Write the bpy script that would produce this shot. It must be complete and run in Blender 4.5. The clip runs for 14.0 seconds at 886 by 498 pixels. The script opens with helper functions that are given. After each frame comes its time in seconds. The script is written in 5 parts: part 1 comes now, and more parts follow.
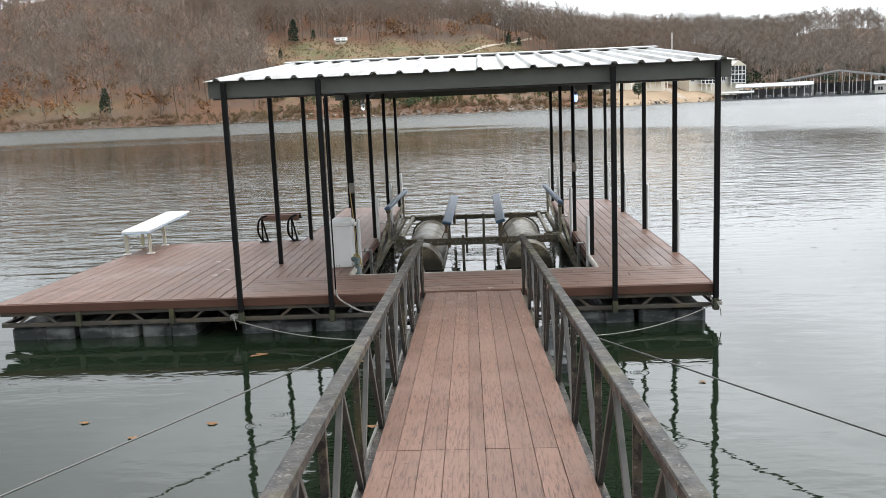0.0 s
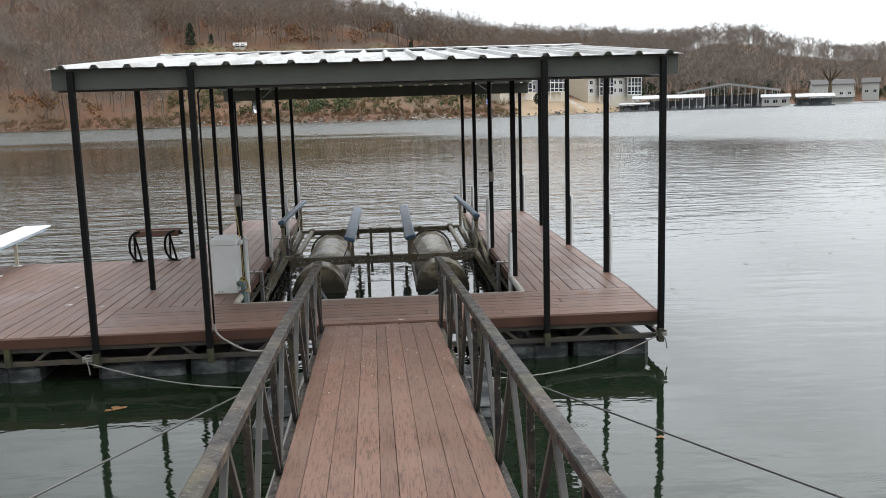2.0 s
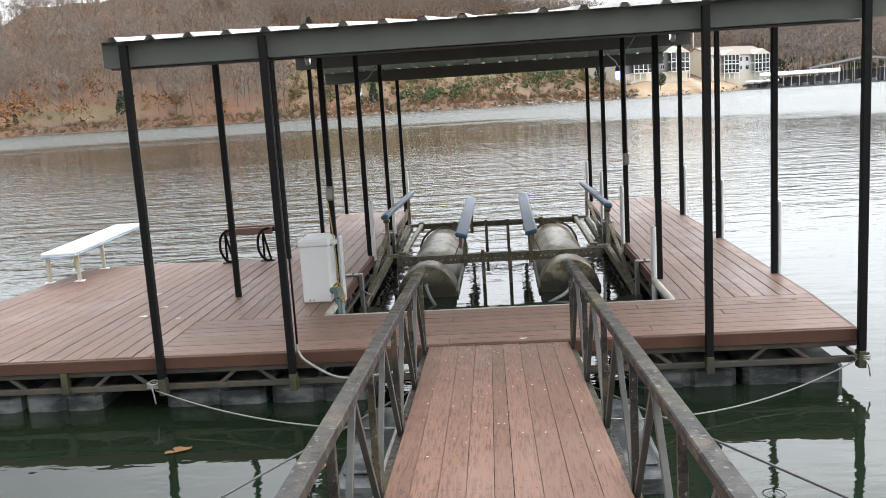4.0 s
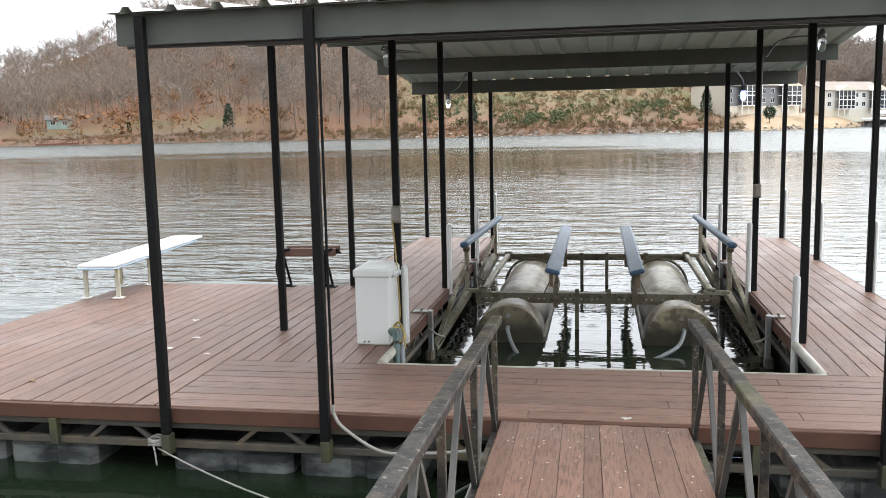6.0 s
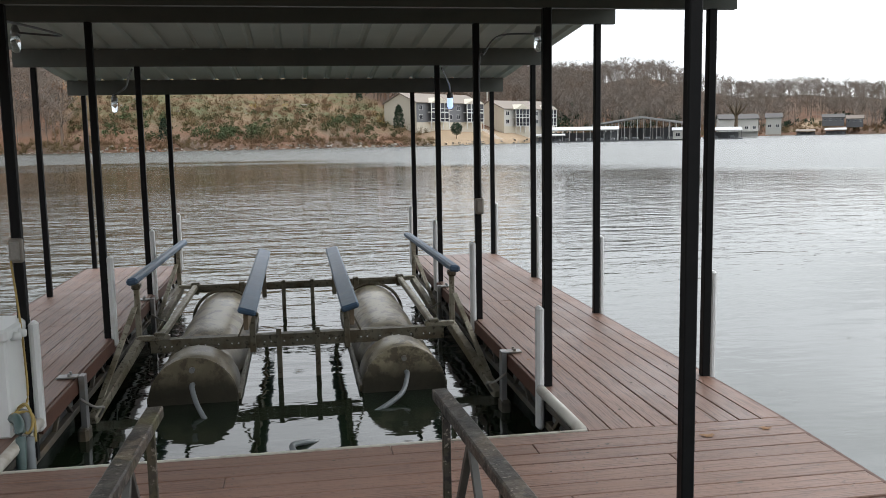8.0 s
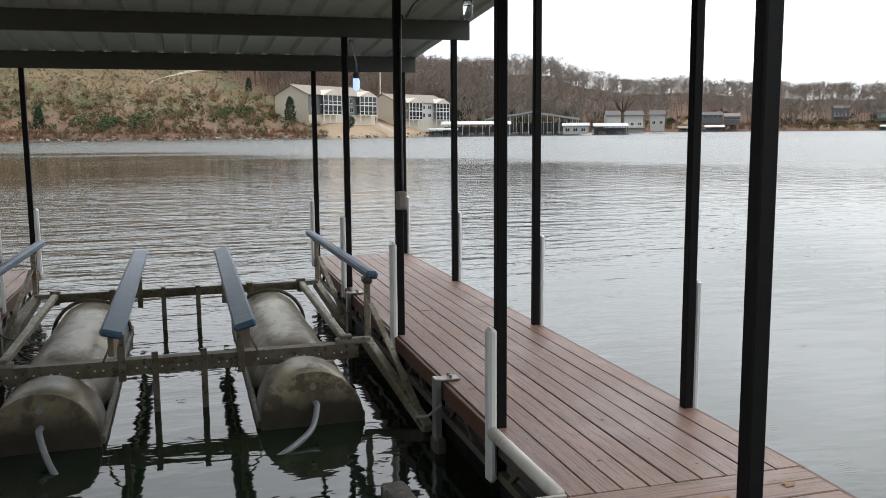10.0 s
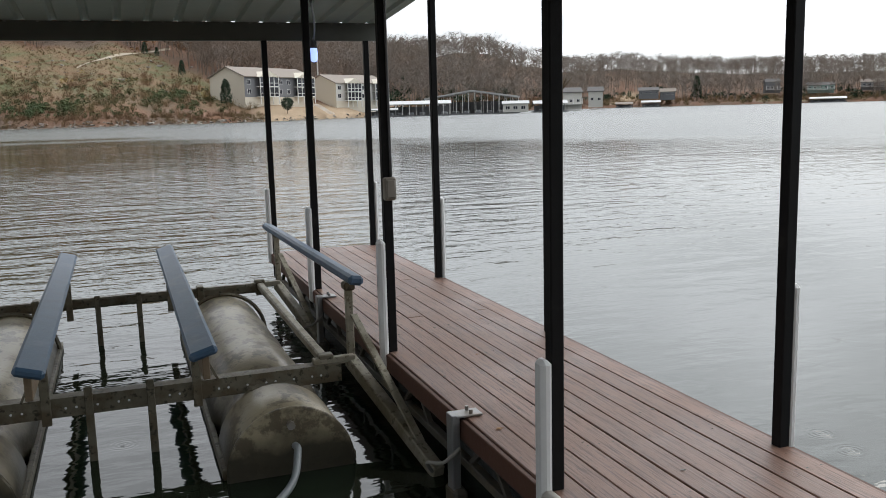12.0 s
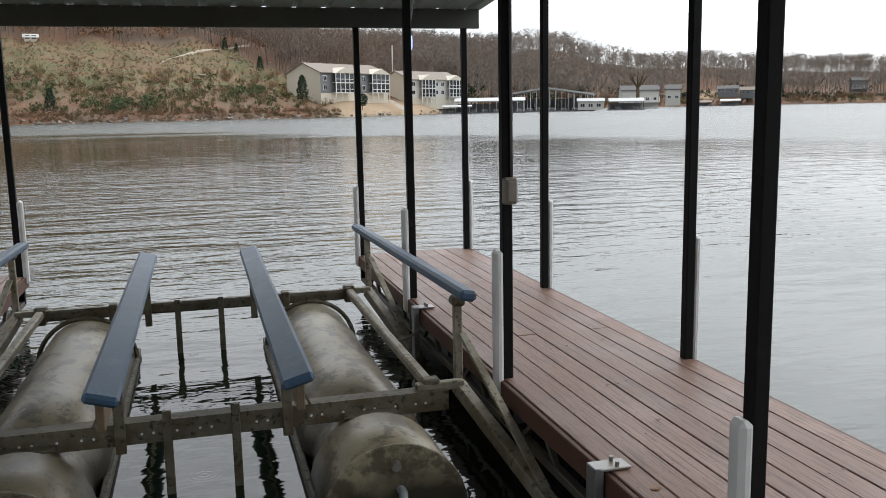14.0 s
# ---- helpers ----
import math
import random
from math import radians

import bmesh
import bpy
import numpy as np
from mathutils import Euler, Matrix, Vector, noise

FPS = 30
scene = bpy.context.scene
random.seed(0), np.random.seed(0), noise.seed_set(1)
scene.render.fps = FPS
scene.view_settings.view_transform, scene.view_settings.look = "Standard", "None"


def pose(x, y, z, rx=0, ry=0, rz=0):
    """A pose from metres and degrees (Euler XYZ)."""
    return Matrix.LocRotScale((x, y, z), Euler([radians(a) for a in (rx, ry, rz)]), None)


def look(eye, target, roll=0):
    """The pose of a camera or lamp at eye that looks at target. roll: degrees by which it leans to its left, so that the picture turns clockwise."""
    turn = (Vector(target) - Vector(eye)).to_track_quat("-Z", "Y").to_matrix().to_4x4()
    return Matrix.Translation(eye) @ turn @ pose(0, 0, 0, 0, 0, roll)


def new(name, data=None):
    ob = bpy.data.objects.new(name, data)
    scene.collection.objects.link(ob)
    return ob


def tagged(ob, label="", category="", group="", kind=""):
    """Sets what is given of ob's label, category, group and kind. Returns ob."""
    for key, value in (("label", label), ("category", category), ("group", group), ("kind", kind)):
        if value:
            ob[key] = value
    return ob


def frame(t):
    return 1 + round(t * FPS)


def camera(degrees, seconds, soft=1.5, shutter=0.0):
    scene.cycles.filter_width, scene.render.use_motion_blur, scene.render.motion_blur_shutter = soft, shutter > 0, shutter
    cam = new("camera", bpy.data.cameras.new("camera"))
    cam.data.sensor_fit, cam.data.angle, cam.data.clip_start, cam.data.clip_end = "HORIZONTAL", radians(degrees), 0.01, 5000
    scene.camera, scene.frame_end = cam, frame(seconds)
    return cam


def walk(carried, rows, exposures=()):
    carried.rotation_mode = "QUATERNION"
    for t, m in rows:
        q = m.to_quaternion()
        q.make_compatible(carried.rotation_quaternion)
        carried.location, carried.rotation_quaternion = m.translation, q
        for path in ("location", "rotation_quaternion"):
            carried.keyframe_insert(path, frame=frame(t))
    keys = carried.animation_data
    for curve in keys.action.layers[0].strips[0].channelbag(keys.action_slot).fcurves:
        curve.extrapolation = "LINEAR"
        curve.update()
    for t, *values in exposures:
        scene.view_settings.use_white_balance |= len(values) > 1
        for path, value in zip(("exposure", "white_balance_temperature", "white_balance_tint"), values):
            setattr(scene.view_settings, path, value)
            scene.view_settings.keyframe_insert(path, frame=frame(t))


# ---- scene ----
cam = camera(53.5, 14.0, soft=0.75)
PATH = [
    (0, (0.176, -10.455, 2.718), (0.08, -8.484, 2.393), -2.4),
    (0.5, (0.149, -10.099, 2.712), (0.158, -8.126, 2.383), -1.5),
    (1, (0.193, -9.669, 2.673), (0.26, -7.696, 2.353), -1.8),
    (1.5, (0.186, -9.229, 2.642), (0.257, -7.255, 2.325), -1.7),
    (2, (0.115, -8.798, 2.611), (0.239, -6.826, 2.297), -1.7),
    (2.5, (0.121, -8.385, 2.573), (0.231, -6.413, 2.257), -1.8),
    (3, (0.093, -7.937, 2.532), (0.159, -5.966, 2.203), -2.9),
    (3.5, (0.145, -7.496, 2.493), (0.134, -5.522, 2.168), -3.8),
    (4, (0.12, -7.06, 2.468), (-0.024, -5.093, 2.137), -3.6),
    (4.2, (0.071, -6.873, 2.45), (-0.091, -4.906, 2.123), -3.3),
    (6.3, (0.038, -5.13, 2.311), (-0.32, -3.181, 2.043), -1.2),
    (6.5, (0.023, -4.941, 2.312), (-0.31, -2.987, 2.045), -1.0),
    (7, (0.023, -4.536, 2.311), (-0.076, -2.552, 2.079), -0.3),
    (7.5, (0.049, -4.117, 2.278), (0.127, -2.13, 2.056), -0.7),
    (8, (0.036, -3.676, 2.229), (0.355, -1.717, 1.978), -1.0),
    (8.2, (0.052, -3.511, 2.213), (0.449, -1.568, 1.949), -1.1),
    (10.3, (0.086, -2.097, 2.129), (0.652, -0.199, 1.856), -0.7),
    (10.5, (0.064, -1.95, 2.129), (0.64, -0.056, 1.845), -1.2),
    (11, (0.066, -1.618, 2.123), (0.736, 0.239, 1.808), -1.5),
    (11.5, (0.115, -1.299, 2.11), (0.783, 0.559, 1.794), -1.4),
    (12, (0.087, -0.991, 2.081), (0.763, 0.865, 1.767), -1.5),
    (12.5, (0.093, -0.741, 2.069), (0.803, 1.103, 1.765), -1.6),
    (13, (0.137, -0.509, 2.055), (0.821, 1.346, 1.749), -1.5),
    (13.5, (0.097, -0.322, 2.052), (0.741, 1.546, 1.746), -1.3),
    (14, (0.048, -0.163, 2.047), (0.572, 1.741, 1.73), -1.1),
]
walk(cam, [(t, look(eye, target, roll)) for t, eye, target, roll in PATH],
     exposures=[(0.0, 0.12), (1.0, -0.15), (2.5, -0.2), (3.0, 0.06), (4.0, 0.43), (6.5, 0.58), (7.0, 0.43), (7.5, 0.07), (8.0, -0.21), (10.5, -0.29), (11.5, -0.37), (12.5, -0.46), (13.5, -0.45), (14.0, -0.3)])

# ---- light ----
SUN_EL, SUN_AZ = 32.0, 58.0          # soft light behind thin cloud, from the lake's open end
world = bpy.data.worlds.new("overcast")
scene.world = world
world.use_nodes = True
wn, wl = world.node_tree.nodes, world.node_tree.links
wn.clear()
w_out = wn.new("ShaderNodeOutputWorld")
w_bg = wn.new("ShaderNodeBackground")
w_sky = wn.new("ShaderNodeTexSky")
w_sky.sky_type = "NISHITA"
w_sky.sun_disc = False
w_sky.sun_elevation, w_sky.sun_rotation = radians(SUN_EL), radians(SUN_AZ)
w_dim = wn.new("ShaderNodeMix")
w_dim.data_type, w_dim.blend_type = "RGBA", "MULTIPLY"
w_dim.inputs["Factor"].default_value = 1.0
w_dim.inputs["B"].default_value = (0.1, 0.1, 0.1, 1)
wl.new(w_sky.outputs["Color"], w_dim.inputs["A"])
w_tc = wn.new("ShaderNodeTexCoord")
w_sep = wn.new("ShaderNodeSeparateXYZ")
wl.new(w_tc.outputs["Generated"], w_sep.inputs["Vector"])
w_ramp = wn.new("ShaderNodeValToRGB")   # cloud deck: paler low down, brighter overhead
w_ramp.color_ramp.elements[0].position, w_ramp.color_ramp.elements[0].color = 0.0, (1.42, 1.48, 1.55, 1)
w_ramp.color_ramp.elements[1].position, w_ramp.color_ramp.elements[1].color = 0.85, (2.0, 2.06, 2.15, 1)
wl.new(w_sep.outputs["Z"], w_ramp.inputs["Fac"])
w_map = wn.new("ShaderNodeMapping")
w_map.inputs["Scale"].default_value = (2.0, 2.0, 9.0)
wl.new(w_tc.outputs["Generated"], w_map.inputs["Vector"])
w_noise = wn.new("ShaderNodeTexNoise")
w_noise.inputs["Scale"].default_value, w_noise.inputs["Detail"].default_value = 2.2, 5.0
wl.new(w_map.outputs["Vector"], w_noise.inputs["Vector"])
w_gap = wn.new("ShaderNodeMapRange")
w_gap.inputs["From Min"].default_value, w_gap.inputs["From Max"].default_value = 0.38, 0.62
w_gap.inputs["To Min"].default_value, w_gap.inputs["To Max"].default_value = 0.8, 1.04
wl.new(w_noise.outputs["Fac"], w_gap.inputs["Value"])
w_cloud = wn.new("ShaderNodeMix")
w_cloud.data_type, w_cloud.blend_type = "RGBA", "MULTIPLY"
w_cloud.inputs["Factor"].default_value = 1.0
wl.new(w_ramp.outputs["Color"], w_cloud.inputs["A"])
wl.new(w_gap.outputs["Result"], w_cloud.inputs["B"])
w_dot = wn.new("ShaderNodeVectorMath")     # the cloud is brighter round the hidden sun
w_dot.operation = "DOT_PRODUCT"
w_dot.inputs[1].default_value = (math.sin(radians(SUN_AZ)) * math.cos(radians(SUN_EL)), math.cos(radians(SUN_AZ)) * math.cos(radians(SUN_EL)), math.sin(radians(SUN_EL)))
wl.new(w_tc.outputs["Generated"], w_dot.inputs[0])
w_glow = wn.new("ShaderNodeMapRange")
w_glow.interpolation_type = "SMOOTHSTEP"
w_glow.inputs["From Min"].default_value, w_glow.inputs["From Max"].default_value = -0.16, 1.0
w_glow.inputs["To Min"].default_value, w_glow.inputs["To Max"].default_value = 0.58, 2.15
wl.new(w_dot.outputs["Value"], w_glow.inputs["Value"])
w_low = wn.new("ShaderNodeMapRange")
w_low.interpolation_type = "SMOOTHSTEP"
w_low.inputs["From Min"].default_value, w_low.inputs["From Max"].default_value = 0.08, 0.36
wl.new(w_sep.outputs["Z"], w_low.inputs["Value"])
w_even = wn.new("ShaderNodeMix")
w_even.data_type = "FLOAT"
w_side = wn.new("ShaderNodeMapRange")
w_side.interpolation_type = "SMOOTHSTEP"
w_side.inputs["From Min"].default_value, w_side.inputs["From Max"].default_value = 0.35, 0.95
w_side.inputs["To Min"].default_value, w_side.inputs["To Max"].default_value = 1.02, 1.24
wl.new(w_dot.outputs["Value"], w_side.inputs["Value"])
wl.new(w_side.outputs["Result"], w_even.inputs["A"])
wl.new(w_low.outputs["Result"], w_even.inputs["Factor"])
wl.new(w_glow.outputs["Result"], w_even.inputs["B"])
w_lit = wn.new("ShaderNodeMix")
w_lit.data_type, w_lit.blend_type = "RGBA", "MULTIPLY"
w_lit.inputs["Factor"].default_value = 1.0
wl.new(w_cloud.outputs["Result"], w_lit.inputs["A"])
wl.new(w_even.outputs["Result"], w_lit.inputs["B"])
w_mix = wn.new("ShaderNodeMix")
w_mix.data_type = "RGBA"
w_mix.inputs["Factor"].default_value = 0.9
wl.new(w_dim.outputs["Result"], w_mix.inputs["A"])
wl.new(w_lit.outputs["Result"], w_mix.inputs["B"])
wl.new(w_mix.outputs["Result"], w_bg.inputs["Color"])
w_bg.inputs["Strength"].default_value = 1.0
wl.new(w_bg.outputs["Background"], w_out.inputs["Surface"])

sun = new("sun", bpy.data.lights.new("sun", "SUN"))
sun.data.energy, sun.data.angle, sun.data.color = 0.7, radians(25), (1.0, 0.96, 0.9)
_d = Vector((math.sin(radians(SUN_AZ)) * math.cos(radians(SUN_EL)), math.cos(radians(SUN_AZ)) * math.cos(radians(SUN_EL)), math.sin(radians(SUN_EL))))
sun.matrix_basis = look(_d * 50, (0, 0, 0))

# ---- materials ----


def srgb(r, g, b):
    f = lambda c: c / 12.92 if c <= 0.04045 else ((c + 0.055) / 1.055) ** 2.4
    return (f(r / 255), f(g / 255), f(b / 255), 1)


class Mat:
    """A small builder of node materials."""

    def __init__(self, name, color, rough=0.6, metal=0.0):
        self.m = bpy.data.materials.new(name)
        self.m.use_nodes = True
        self.n, self.l = self.m.node_tree.nodes, self.m.node_tree.links
        self.p = self.n["Principled BSDF"]
        self.p.inputs["Roughness"].default_value = rough
        self.p.inputs["Metallic"].default_value = metal
        self.tc = self.n.new("ShaderNodeTexCoord")
        self.color = self.n.new("ShaderNodeRGB").outputs[0]
        self.color.default_value = (*color[:3], 1)
        self.height = None

    def noise(self, scale, stretch=(1, 1, 1), detail=5.0, rough=0.6, world=False):
        mp = self.n.new("ShaderNodeMapping")
        mp.inputs["Scale"].default_value = stretch
        if world:
            g = self.n.new("ShaderNodeNewGeometry")
            self.l.new(g.outputs["Position"], mp.inputs["Vector"])
        else:
            self.l.new(self.tc.outputs["Object"], mp.inputs["Vector"])
        t = self.n.new("ShaderNodeTexNoise")
        t.inputs["Scale"].default_value, t.inputs["Detail"].default_value, t.inputs["Roughness"].default_value = scale, detail, rough
        self.l.new(mp.outputs["Vector"], t.inputs["Vector"])
        return t.outputs["Fac"]

    def ramp(self, fac, a, b, lo=0.0, hi=1.0):
        r = self.n.new("ShaderNodeMapRange")
        r.inputs["From Min"].default_value, r.inputs["From Max"].default_value = a, b
        r.inputs["To Min"].default_value, r.inputs["To Max"].default_value = lo, hi
        self.l.new(fac, r.inputs["Value"])
        return r.outputs["Result"]

    def math(self, op, a, b):
        k = self.n.new("ShaderNodeMath")
        k.operation = op
        for i, v in enumerate((a, b)):
            if isinstance(v, (int, float)):
                k.inputs[i].default_value = v
            else:
                self.l.new(v, k.inputs[i])
        return k.outputs[0]

    def mix(self, fac, color, blend="MIX"):
        k = self.n.new("ShaderNodeMix")
        k.data_type, k.blend_type = "RGBA", blend
        if isinstance(fac, (int, float)):
            k.inputs["Factor"].default_value = fac
        else:
            self.l.new(fac, k.inputs["Factor"])
        self.l.new(self.color, k.inputs["A"])
        if isinstance(color, tuple):
            k.inputs["B"].default_value = (*color[:3], 1)
        else:
            self.l.new(color, k.inputs["B"])
        self.color = k.outputs["Result"]
        return self

    def value(self, fac, lo, hi):
        """Scale the colour by a factor that runs from lo to hi."""
        h = self.n.new("ShaderNodeHueSaturation")
        self.l.new(self.ramp(fac, 0.0, 1.0, lo, hi), h.inputs["Value"])
        self.l.new(self.color, h.inputs["Color"])
        self.color = h.outputs["Color"]
        return self

    def random(self, lo, hi):
        o = self.n.new("ShaderNodeObjectInfo")
        return self.value(o.outputs["Random"], lo, hi)

    def rough(self, fac, lo, hi):
        self.l.new(self.ramp(fac, 0.3, 0.7, lo, hi), self.p.inputs["Roughness"])
        return self

    def bump(self, fac, dist, strength=1.0):
        b = self.n.new("ShaderNodeBump")
        b.inputs["Strength"].default_value, b.inputs["Distance"].default_value = strength, dist
        self.l.new(fac, b.inputs["Height"])
        if self.height:
            self.l.new(self.height, b.inputs["Normal"])
        self.height = b.outputs["Normal"]
        return self

    def done(self):
        self.l.new(self.color, self.p.inputs["Base Color"])
        if self.height:
            self.l.new(self.height, self.p.inputs["Normal"])
        return self.m


def simple(name, color, rough=0.6, metal=0.0, scale=8.0, lo=0.8, hi=1.2, bump=0.0, stain=None, stain_at=(0.5, 0.7), stretch=(1, 1, 1), gloss=0.5):
    m = Mat(name, color, rough, metal)
    m.p.inputs["Specular IOR Level"].default_value = gloss
    f = m.noise(scale, stretch)
    m.value(f, lo, hi)
    if stain:
        m.mix(m.ramp(m.noise(scale * 0.37, stretch), *stain_at), stain)
    if bump:
        m.bump(m.noise(scale * 6, stretch), bump)
    return m.done()


def deck_material(name, along):
    m = Mat(name, (0.188, 0.108, 0.078), 0.55)
    m.p.inputs["Specular IOR Level"].default_value = 0.28
    st = (1.2, 26, 26) if along == "x" else (26, 1.2, 26)
    g = m.noise(1.6, st, 6.0, world=True)
    m.value(g, 0.72, 1.28)
    m.random(0.84, 1.14)
    st2 = (2.0, 60, 60) if along == "x" else (60, 2.0, 60)
    crack = m.noise(1.5, st2, 3.0, 0.7, world=True)
    m.mix(m.ramp(crack, 0.51, 0.60, 0.0, 0.8), (0.075, 0.042, 0.031))
    blotch = m.noise(1.1, world=True)
    m.mix(m.ramp(blotch, 0.48, 0.72, 0.0, 0.55), (0.225, 0.148, 0.116))
    dirt = m.noise(7.0, world=True)
    m.mix(m.ramp(dirt, 0.62, 0.78, 0.0, 0.5), (0.13, 0.078, 0.06))
    speck = m.noise(55.0, world=True, detail=2.0)
    m.mix(m.ramp(speck, 0.66, 0.70, 0.0, 0.7), (0.06, 0.04, 0.03))
    m.rough(blotch, 0.36, 0.62)
    m.bump(crack, -0.003, 0.6)
    return m.done()


def water_material():
    m = Mat("lake_water", (0.010, 0.017, 0.009), 0.025)
    m.p.inputs["IOR"].default_value = 1.35
    geo = m.n.new("ShaderNodeNewGeometry")
    sep = m.n.new("ShaderNodeSeparateXYZ")
    m.l.new(geo.outputs["Position"], sep.inputs["Vector"])
    # open water beyond the dock is ruffled, the lee of the dock is calm
    open_y = m.ramp(sep.outputs["Y"], 3.0, 12.0, 0.0, 1.0)
    patch = m.ramp(m.noise(0.035, (1, 1.6, 1), 3.0, world=True), 0.38, 0.62, 0.45, 1.0)
    amount = m.math("MULTIPLY", open_y, patch)
    side = m.math("SUBTRACT", sep.outputs["X"], m.math("MULTIPLY", sep.outputs["Y"], 0.42))
    amount = m.math("MULTIPLY", amount, m.ramp(side, -8.0, 6.0, 1.0, 0.1))
    amount = m.math("MULTIPLY", amount, m.ramp(sep.outputs["Y"], 14.0, 45.0, 1.9, 0.6))
    amount = m.math("ADD", amount, 0.16)
    big = m.noise(0.9, (0.45, 1.3, 1), 2.0, 0.5, world=True)
    mid = m.noise(2.6, (0.5, 1.3, 1), 3.0, 0.5, world=True)
    fine = m.noise(9.0, (0.8, 1.2, 1), 2.0, 0.5, world=True)
    h = m.math("ADD", m.math("MULTIPLY", big, 0.06), m.math("MULTIPLY", mid, 0.032))
    h = m.math("ADD", h, m.math("MULTIPLY", fine, 0.006))
    far = m.ramp(sep.outputs["Y"], 125.0, 175.0, 0.0, 3.0)
    h = m.math("MULTIPLY", h, m.math("ADD", amount, far))
    # rings of scattered raindrops
    cell = m.n.new("ShaderNodeTexVoronoi")
    cell.voronoi_dimensions, cell.feature = "2D", "F1"
    cell.inputs["Scale"].default_value = 1.7
    m.l.new(geo.outputs["Position"], cell.inputs["Vector"])
    ring = m.math("SINE", m.math("MULTIPLY", cell.outputs["Distance"], 110.0), 0.0)
    fade = m.ramp(cell.outputs["Distance"], 0.03, 0.22, 1.0, 0.0)
    tint = m.n.new("ShaderNodeSeparateColor")
    m.l.new(cell.outputs["Color"], tint.inputs["Color"])
    fresh = m.ramp(tint.outputs["Red"], 0.62, 1.0, 0.0, 1.0)
    h = m.math("ADD", h, m.math("MULTIPLY", m.math("MULTIPLY", m.math("MULTIPLY", ring, fade), fresh), 0.0007))
    m.bump(h, 1.0)
    edge = m.math("ADD", sep.outputs["Y"], m.math("MULTIPLY", m.noise(0.03, (0.5, 3, 1), 4.0, 0.6, world=True), 80.0))
    edge = m.math("ADD", edge, m.math("MULTIPLY", m.math("MAXIMUM", sep.outputs["X"], 0.0), 1.6))
    m.rough(m.ramp(edge, 85.0, 165.0, 0.0, 1.0), 0.03, 0.27)
    return m.done()


DECK_X, DECK_Y = deck_material("decking_across", "x"), deck_material("decking_along", "y")
FASCIA = simple("fascia_board", (0.094, 0.047, 0.033), 0.6, scale=5, bump=0.002, stain=(0.08, 0.04, 0.03), gloss=0.2)
WATER = water_material()
POST = simple("black_paint", (0.007, 0.0072, 0.0075), 0.55, 0.0, 14, 0.7, 1.4, 0.0008, (0.022, 0.022, 0.02), (0.62, 0.8), gloss=0.15)
BEAM = simple("grey_green_steel", (0.1, 0.109, 0.098), 0.5, 0.0, 5, 0.85, 1.15, 0.001, (0.118, 0.124, 0.11), gloss=0.2)
ROOF = simple("galvanised_roof", (0.43, 0.435, 0.425), 0.5, 0.15, 3, 0.7, 1.15, 0.002, (0.24, 0.235, 0.215), (0.46, 0.62), (7, 0.8, 1))
ROOF_UNDER = simple("roof_lining", (0.58, 0.64, 0.6), 0.5, 0.0, 4, 0.9, 1.1)
RUST = simple("truss_steel", (0.075, 0.068, 0.056), 0.6, 0.2, 9, 0.6, 1.4, 0.002, (0.13, 0.10, 0.06))
ALGAE = simple("algae_steel", (0.045, 0.047, 0.026), 0.6, 0.0, 12, 0.6, 1.3, 0.002, (0.08, 0.078, 0.03))
FLOAT = simple("float_plastic", (0.022, 0.026, 0.028), 0.45, 0.0, 6, 0.7, 1.4, 0.004, (0.16, 0.17, 0.165), (0.46, 0.62), (1, 1, 2.5))


def lift_material(name, color, dark, rust):
    m = Mat(name, color, 0.55, 0.15)
    m.p.inputs["Specular IOR Level"].default_value = 0.3
    m.value(m.noise(16.0), 0.6, 1.35)
    m.mix(m.ramp(m.noise(5.0), 0.48, 0.60, 0.0, 0.8), rust)
    m.mix(m.ramp(m.noise(23.0), 0.56, 0.64, 0.0, 0.85), dark)
    m.bump(m.noise(60.0), 0.002)
    return m.done()


LIFT = lift_material("lift_steel", (0.135, 0.122, 0.088), (0.03, 0.026, 0.018), (0.085, 0.064, 0.038))
LIFT_PALE = lift_material("lift_galvanised", (0.27, 0.25, 0.195), (0.09, 0.075, 0.045), (0.165, 0.14, 0.09))


def tank_material():
    m = Mat("tank_fibreglass", (0.29, 0.25, 0.165), 0.4)
    m.value(m.noise(3.5, (1, 0.5, 1)), 0.7, 1.25)
    m.mix(m.ramp(m.noise(1.3, (1, 0.5, 1)), 0.50, 0.68, 0.0, 0.8), (0.11, 0.09, 0.055))
    m.mix(m.ramp(m.noise(14.0), 0.58, 0.68, 0.0, 0.6), (0.10, 0.085, 0.055))
    m.mix(m.ramp(m.noise(5.5, (1, 0.6, 1), 6.0, 0.7), 0.50, 0.57, 0.0, 0.75), (0.06, 0.045, 0.028))
    geo = m.n.new("ShaderNodeNewGeometry")
    sep = m.n.new("ShaderNodeSeparateXYZ")
    m.l.new(geo.outputs["Position"], sep.inputs["Vector"])
    tide = m.math("ADD", sep.outputs["Z"], m.math("MULTIPLY", m.noise(6.0), 0.16))
    m.mix(m.ramp(tide, 0.36, 0.22, 0.0, 0.94), (0.030, 0.026, 0.016))
    m.bump(m.noise(20.0), 0.003)
    return m.done()


